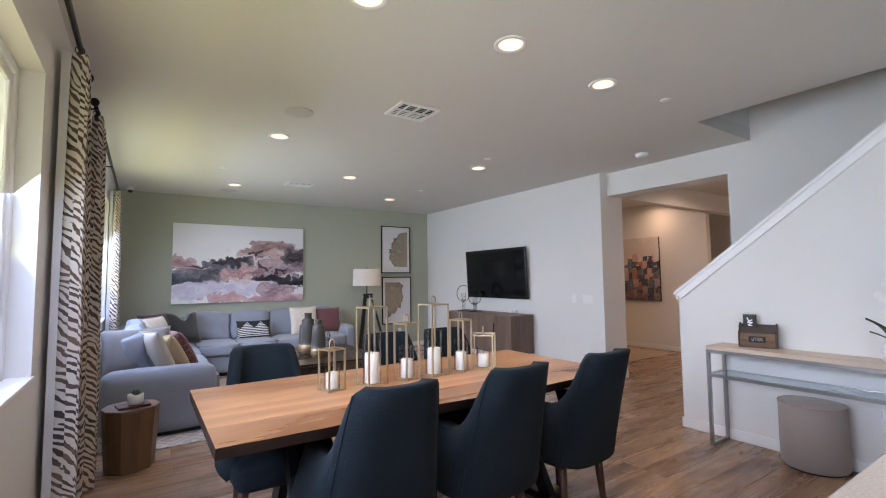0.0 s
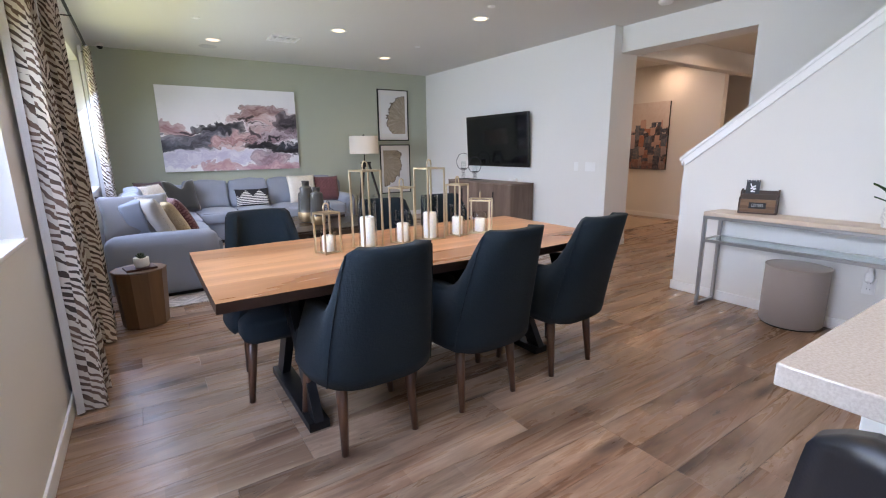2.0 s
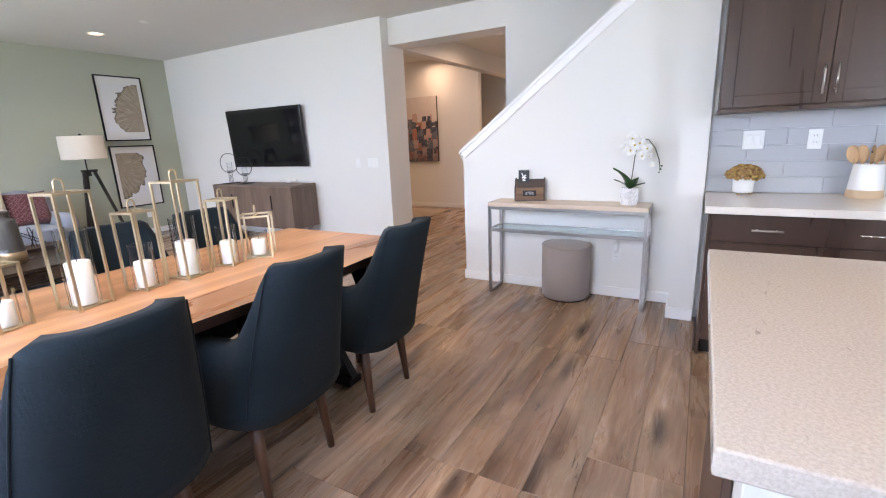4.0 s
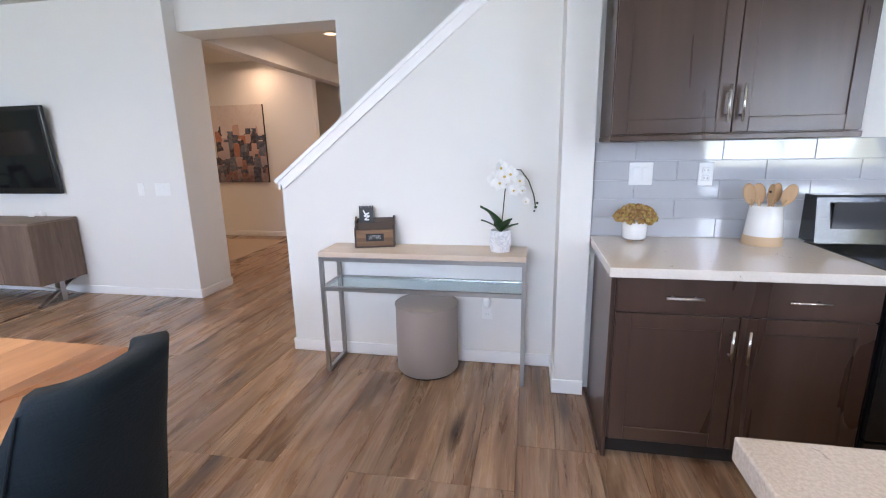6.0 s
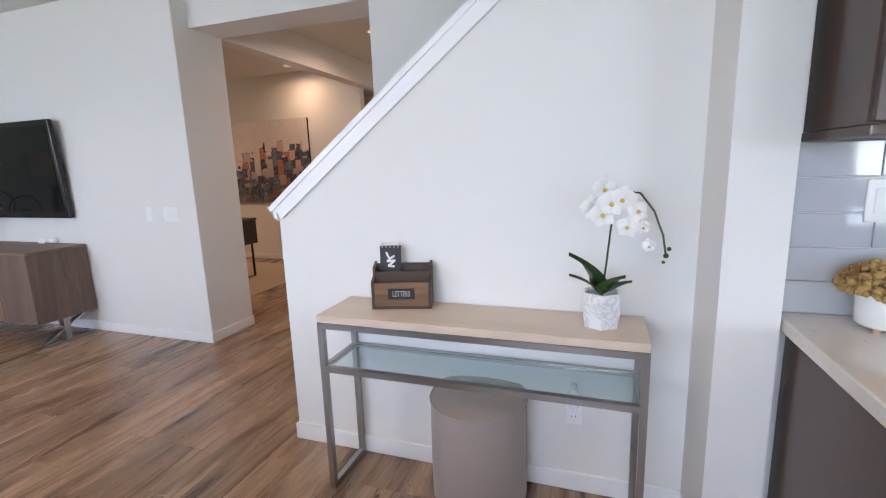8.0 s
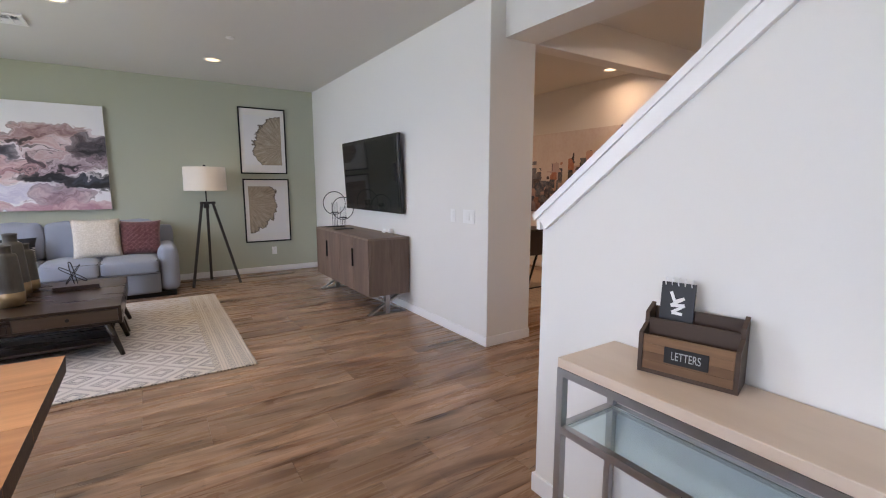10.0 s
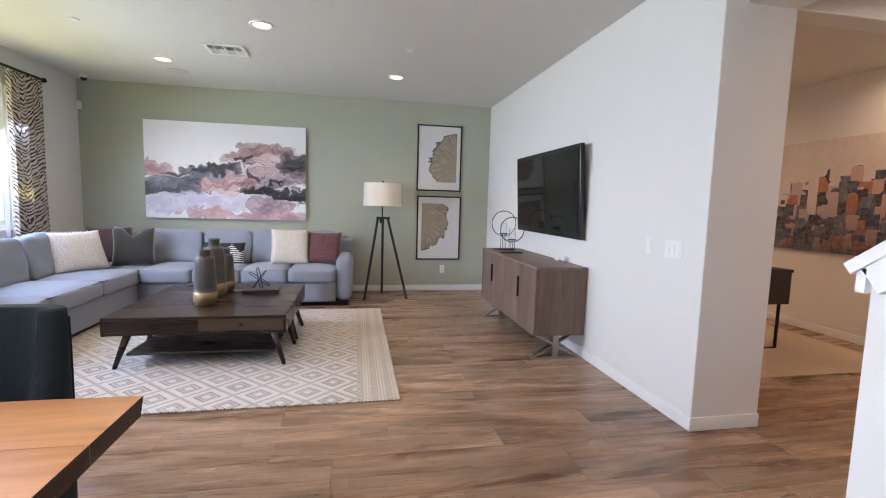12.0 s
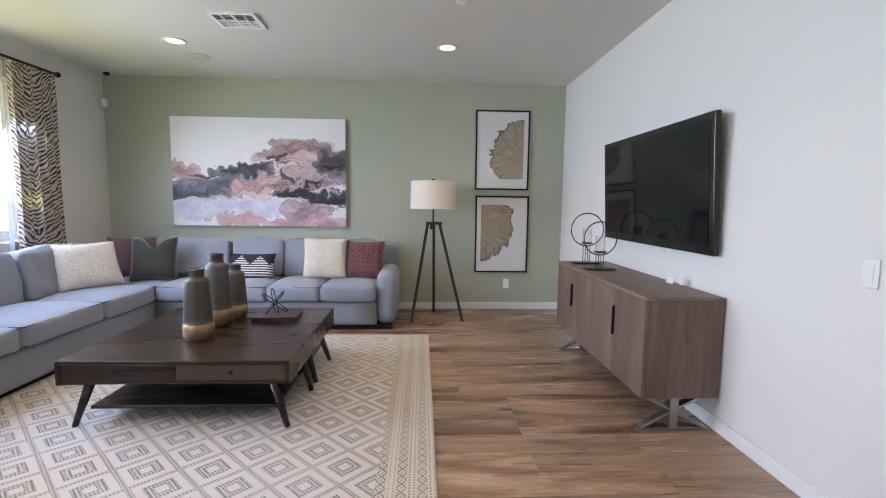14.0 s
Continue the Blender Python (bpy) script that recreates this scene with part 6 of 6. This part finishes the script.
# ---- on the console table ----
def letter_box():
    b = thing("letter_box", "dark wooden letter box with a black lettered plate", "letter box", pose(5.422, 2.613, 0.7905, 0, 0, 15) @ Matrix.Diagonal((0.73, 1, 1, 1)))
    dk = wood("dark_pine", (0.05, 0.028, 0.018), (0.10, 0.06, 0.038), "y", 12, 0.5)
    lt = wood("amber_pine", (0.13, 0.062, 0.028), (0.40, 0.23, 0.115), "y", 16, 0.45, 0.6, 0.2, 0.5)
    for k in range(4):
        part("front_slat", boxes((-0.062, -0.052, -0.112, 0.112, 0.012 + k * 0.025, 0.0368 + k * 0.025), bevel=0.0008), lt, b, "amber wooden front slat")
    part("bottom", boxes((-0.062, 0.075, -0.124, 0.124, 0, 0.011)), dk, b)
    for s in (-1, 1):
        bm = bmesh.new()
        y0, y1 = sorted((s * 0.113, s * 0.124))
        pts = [(-0.066, 0.0115), (-0.066, 0.115), (0.0, 0.135), (0.0, 0.165), (0.075, 0.185), (0.075, 0.0115)]
        a = [bm.verts.new((x, y0, z)) for x, z in pts]
        c = [bm.verts.new((x, y1, z)) for x, z in pts]
        bm.faces.new(a), bm.faces.new(c[::-1])
        for k in range(6):
            bm.faces.new((a[k], c[k], c[(k + 1) % 6], a[(k + 1) % 6]))
        part("side_panel", bm, dk, b)
    part("divider", boxes((0.0, 0.008, -0.112, 0.112, 0.0115, 0.15)), dk, b)
    part("back_panel", boxes((0.066, 0.075, -0.112, 0.112, 0.0115, 0.175)), dk, b)
    pl = part("name_plate", boxes((-0.0655, -0.0625, -0.055, 0.055, 0.042, 0.088), bevel=0.001), plain("plate_black", (0.012, 0.012, 0.014), 0.6), b, "black name plate")
    cu = bpy.data.curves.new("LETTERS", "FONT")
    cu.body, cu.size, cu.align_x, cu.align_y, cu.extrude = "LETTERS", 0.030, "CENTER", "CENTER", 0.0004
    tmp = new("tmp_text", cu)
    bpy.context.view_layer.update()
    me = bpy.data.meshes.new_from_object(tmp.evaluated_get(bpy.context.evaluated_depsgraph_get()))
    bpy.data.objects.remove(tmp)
    me.materials.clear()
    me.materials.append(plain("faded_lettering", (0.45, 0.47, 0.49), 0.6))
    t = new("lettering", me)
    t.parent = pl
    t.matrix_basis = pose(-0.0662, 0, 0.065, 90, 0, -90) @ Matrix.Diagonal((0.66, 1.1, 1, 1))


letter_box()


def spiral_card():
    c = thing("note_pad", "dark spiral note pad with white brush script in the letter box", "note pad", pose(5.438, 2.672, 0.838, 0, 6, 15))
    part("pad", boxes((-0.006, 0.0, -0.045, 0.045, 0, 0.205), bevel=0.001), plain("slate_card", (0.03, 0.032, 0.038), 0.6), c)
    bm = bmesh.new()
    stroke = ((0.018, 0.178), (0.006, 0.150), (-0.018, 0.162), (0.016, 0.138), (-0.020, 0.142), (0.012, 0.118), (-0.016, 0.116))
    for (ya, za), (yb, zb) in zip(stroke, stroke[1:]):
        bar(bm, (-0.0068, ya, za), (-0.0068, yb, zb), 0.001, 0.0085, (0, zb - za, ya - yb))
    part("script", bm, PLATE, c, "white brush strokes")
    for k in range(5):
        bm = bmesh.new()
        y = (k - 2) * 0.017
        tube(bm, [(-0.003 + 0.008 * math.cos(a * math.tau / 10), y, 0.207 + 0.011 * math.sin(a * math.tau / 10)) for a in range(10)], 0.0016, 5, True)
        part("coil", bm, PLATE, c)


spiral_card()


def orchid():
    o = thing("orchid", "white orchid in a marbled hexagonal pot on the console", "plant", pose(5.375, 1.825, 0.7905))
    g = G("marbled_pot")
    v = g.ramp(g.noise(g.coord(), 9, 6, 0.6, 2.0), [(0.44, 0.0), (0.5, 1.0), (0.56, 0.0)])
    mar = g.done(g.mix(g.math("MULTIPLY", v, 0.5), (0.80, 0.79, 0.79, 1), (0.42, 0.42, 0.45, 1)), 0.35)
    bm = bmesh.new()
    lathe(bm, [(0, 0), (0.062, 0), (0.072, 0.06), (0.066, 0.125), (0.058, 0.125), (0.06, 0.11), (0, 0.11)], 6)
    part("pot", bm, mar, o)
    leafm = plain("orchid_leaf", (0.022, 0.065, 0.018), 0.35, vary=0.2, fine=30)
    for a, l, up, w in ((2.35, 0.20, 1.40, 0.044), (3.7, 0.15, 1.0, 0.036), (1.9, 0.13, 0.9, 0.03), (5.0, 0.11, 0.6, 0.028), (0.4, 0.12, 1.0, 0.032)):
        bm = bmesh.new()
        d = Vector((math.cos(a), math.sin(a), 0))
        s = Vector((-math.sin(a), math.cos(a), 0))
        def f(u, v, d=d, s=s, l=l, up=up, w=w):
            ww = w * math.sin(math.pi * min(1, 0.06 + 0.94 * u) ** 0.75)
            r = l * u * (1 - 0.35 * up * (1 - u) * 0.5)
            return d * (r * math.cos(up * (1 - 0.5 * u))) + Vector((0, 0, 0.112 + r * math.sin(up * (1 - 0.35 * u)) + 0.10 * (v - 0.5) ** 2 * w * 12)) + s * ww * (2 * v - 1)
        grid(bm, f, 12, 6)
        part("leaf", bm, leafm, o, smooth=True)
    stem = [Vector((0.0, 0.0, 0.11)), Vector((-0.002, -0.012, 0.22)), Vector((-0.004, -0.022, 0.34)), Vector((-0.006, -0.032, 0.43)), Vector((-0.008, -0.06, 0.475)), Vector((-0.01, -0.11, 0.47)), Vector((-0.012, -0.155, 0.41)), Vector((-0.014, -0.185, 0.33)), Vector((-0.015, -0.195, 0.27))]
    bm = bmesh.new()
    tube(bm, stem, 0.0035, 7)
    part("stem", bm, plain("orchid_stem", (0.05, 0.07, 0.025), 0.5), o, smooth=True)
    pet = plain("white_petal", (0.85, 0.84, 0.82), 0.55, vary=0.02, relief=0.05)
    lip = plain("yellow_lip", (0.65, 0.48, 0.10), 0.5)
    rnd = random.Random(11)
    spots = [(0, 0.012, 0.485), (-0.03, -0.02, 0.44), (0.0, 0.05, 0.42), (-0.03, -0.065, 0.455), (-0.03, 0.015, 0.40), (-0.02, -0.115, 0.41), (-0.02, -0.09, 0.36), (-0.02, -0.15, 0.36), (-0.02, -0.175, 0.30)]
    for k, (x, y, z) in enumerate(spots):
        y = y * 0.82 - 0.004
        r = 0.047 if k < 5 else (0.039 if k < 7 else 0.025)
        turn = Matrix.Translation((x, y, z)) @ Euler((rnd.uniform(-0.3, 0.3), rnd.uniform(-0.35, 0.25), rnd.uniform(-0.5, 0.5))).to_matrix().to_4x4()
        bm = bmesh.new()
        for q in range(5):
            a = q * math.tau / 5 + math.pi / 2
            wide = 0.62 if q in (1, 4) else 0.42
            def f(u, v, a=a, wide=wide, r=r):
                ww = r * wide * math.sin(math.pi * (0.08 + 0.86 * u) ** 0.9)
                rr = r * u
                yy = rr * math.cos(a) - math.sin(a) * ww * (2 * v - 1)
                zz = rr * math.sin(a) + math.cos(a) * ww * (2 * v - 1)
                return Vector((-0.012 * math.sin(u * 2.4) + 0.25 * ww * (2 * v - 1) ** 2 - 0.002 * q, yy, zz))
            grid(bm, f, 7, 4)
        fl = part("flower", bm, pet, o, "white orchid flower", smooth=True, at=turn)
        bm = bmesh.new()
        bmesh.ops.create_icosphere(bm, subdivisions=2, radius=r * 0.17, matrix=Matrix.Translation((-0.014, 0, -0.004)))
        part("lip", bm, lip, fl, smooth=True)
    for k, (y, z) in enumerate(((-0.197, 0.262), (-0.205, 0.285), (-0.19, 0.24))):
        bm = bmesh.new()
        bmesh.ops.create_icosphere(bm, subdivisions=2, radius=0.009 - k * 0.0015, matrix=Matrix.Translation((-0.015, y, z)))
        part("bud", bm, leafm, o, smooth=True)


orchid()

# ---- ceiling and wall fittings ----
def vent(x, y, w, d, turn=0):
    v = thing("ceiling_vent", "white metal ceiling air vent with four louvre fields", "vent", pose(x, y, H, 0, 0, turn), group="ceiling vents")
    dark = plain("vent_dark", (0.04, 0.04, 0.045), 0.8)
    part("backing", boxes((-w / 2 + 0.02, w / 2 - 0.02, -d / 2 + 0.02, d / 2 - 0.02, -0.004, -0.001)), dark, v)
    for b in ((-w / 2, w / 2, -d / 2, -d / 2 + 0.03), (-w / 2, w / 2, d / 2 - 0.03, d / 2), (-w / 2, -w / 2 + 0.03, -d / 2 + 0.03, d / 2 - 0.03), (w / 2 - 0.03, w / 2, -d / 2 + 0.03, d / 2 - 0.03), (-0.008, 0.008, -d / 2 + 0.03, d / 2 - 0.03), (-w / 4 - 0.006, -w / 4 + 0.006, -d / 2 + 0.03, d / 2 - 0.03), (w / 4 - 0.006, w / 4 + 0.006, -d / 2 + 0.03, d / 2 - 0.03), (-w / 2 + 0.03, w / 2 - 0.03, -0.006, 0.006)):
        part("frame_bar", boxes((*b, -0.014, -0.0005)), PLATE, v)
    n = 8
    for k in range(n):
        yy = -d / 2 + 0.036 + (d - 0.072) * k / (n - 1)
        part("slat", bar(bmesh.new(), (-w / 2 + 0.03, yy, -0.008), (w / 2 - 0.03, yy, -0.008), 0.0015, 0.009, (0, 0.7 if k < n / 2 else -0.7, 0.7)), PLATE, v)


vent(3.225, 4.17, 0.36, 0.31)
vent(3.235, 7.45, 0.36, 0.31)


def disc(name, label, category, x, y, prof, mat=PLATE):
    d = thing(name, label, category, pose(x, y, H))
    bm = bmesh.new()
    lathe(bm, prof, 40)
    part("cover", bm, mat, d, smooth=True)


GRILLE = plain("speaker_grille", (0.60, 0.59, 0.57), 0.7, fine=400, relief=0.6)
for x, y in ((2.44, 4.67), (2.46, 8.42)):
    disc("ceiling_speaker", "round white flush ceiling speaker grille", "speaker", x, y, [(0.115, -0.0005), (0.115, -0.005), (0.108, -0.007), (0, -0.007)], GRILLE)
disc("smoke_detector", "round white smoke detector on the ceiling", "smoke detector", 6.07, 3.93, [(0.07, 0), (0.07, -0.022), (0.06, -0.036), (0.03, -0.042), (0, -0.042)])
for x, y in ((4.80, 2.91), (2.18, 6.97), (4.98, 6.99), (4.7, 5.0)):
    disc("sprinkler_cover", "small round white sprinkler cover on the ceiling", "sprinkler", x, y, [(0.04, 0), (0.04, -0.006), (0.036, -0.009), (0, -0.009)])


def dome_camera():
    c = thing("security_camera", "small dark dome camera in the ceiling corner", "camera", pose(1.22, 8.95, H))
    bm = bmesh.new()
    lathe(bm, [(0.045, 0), (0.045, -0.03), (0.04, -0.036), (0, -0.036)], 24)
    part("base", bm, PLATE, c, smooth=True)
    bm = bmesh.new()
    lathe(bm, [(0.036, -0.0365), (0.034, -0.05), (0.02, -0.066), (0, -0.072)], 24)
    part("dome", bm, plain("smoked_dome", (0.015, 0.015, 0.018), 0.1, relief=0.0), c, smooth=True)


dome_camera()
s = thing("alarm_sensor", "small white alarm sensor in the wall corner", "sensor", pose(1.06, 9.13, 2.36, 0, 0, 45))
part("case", soft_box(bmesh.new(), 0.06, 0.045, 0.10, 0.016, 0.003, 4), PLATE, s, smooth=True)

# ---- office beyond the pier ----
def desk():
    d = thing("desk", "dark wooden desk on slim black legs in the office", "desk")
    x0, x1, y0, y1 = 7.34, 8.56, 6.08, 6.72
    part("desktop", boxes((x0, x1, y0, y1, 0.745, 0.77), bevel=0.002), DARKWOOD, d)
    part("drawer_case", boxes((x0 + 0.012, x1 - 0.012, y0 + 0.008, y1 - 0.008, 0.44, 0.744)), DARKWOOD, d)
    for k in range(3):
        a = x0 + 0.016 + k * 0.396
        part("drawer_front", boxes((a, a + 0.39, y0 + 0.001, y0 + 0.0075, 0.448, 0.738), bevel=0.002), DARKWOOD, d)
    for y in (y0 + 0.03, y1 - 0.03):
        for a, b in ((x0 + 0.10, x0 + 0.26), (x1 - 0.10, x1 - 0.26)):
            bm = bmesh.new()
            bar(bm, (a, y, 0.0), (a, y, 0.439), 0.02)
            bar(bm, (b, y, 0.439), (2 * b - a, y, 0.012), 0.02)
            bar(bm, (a, y, 0.01), (2 * b - a, y, 0.01), 0.02)
            part("leg_frame", bm, BLACK, d, "slim black steel leg frame")


desk()


# ---- floor boards, last ----
def plank_floor():
    floor = bpy.data.objects["floor"]
    w, length = 0.182, 1.22
    rnd = random.Random(5)
    shared = {}

    def plank_mesh(l, wd):
        key = (round(l, 3), round(wd, 3))
        if key not in shared:
            g = 0.0006
            bm = boxes((g, l - g, g, wd - g, -0.0118, 0.0), bevel=0.0008, seg=1)
            shared[key] = mesh_of("plank", bm, FLOOR)
        return shared[key]
    near, rest = [], []
    for r in range(int((YG + 3.4) / w) + 1):
        y = -3.4 + r * w
        wd = min(w, YG - y)
        if wd < 0.02:
            continue
        x = XW - rnd.choice((0.0, 0.3, 0.61, 0.92))
        end = 12.0 if y + wd > 3.28 else XB
        while x < end:
            a, b = max(x, XW), min(x + length, end)
            if b - a > 0.05:
                (near if b < 6.95 and y > 1.0 else rest).append((a, b - a, y, wd))
            x += length
    for a, l, y, wd in near[:330]:
        ob = new("plank", plank_mesh(l, wd))
        ob.location = (a, y, 0)
        ob.parent = floor
    bm = bmesh.new()
    for a, l, y, wd in near[330:] + rest:
        g = 0.0006
        vs = [bm.verts.new(p) for p in ((a + g, y + g, 0), (a + l - g, y + g, 0), (a + l - g, y + wd - g, 0), (a + g, y + wd - g, 0))]
        lo = [bm.verts.new((v.co.x, v.co.y, -0.0118)) for v in vs]
        bm.faces.new(vs)
        for k in range(4):
            bm.faces.new((lo[k], lo[(k + 1) % 4], vs[(k + 1) % 4], vs[k]))
    tagged(part("far_planks", bm, FLOOR, floor), kind="stuff")


plank_floor()
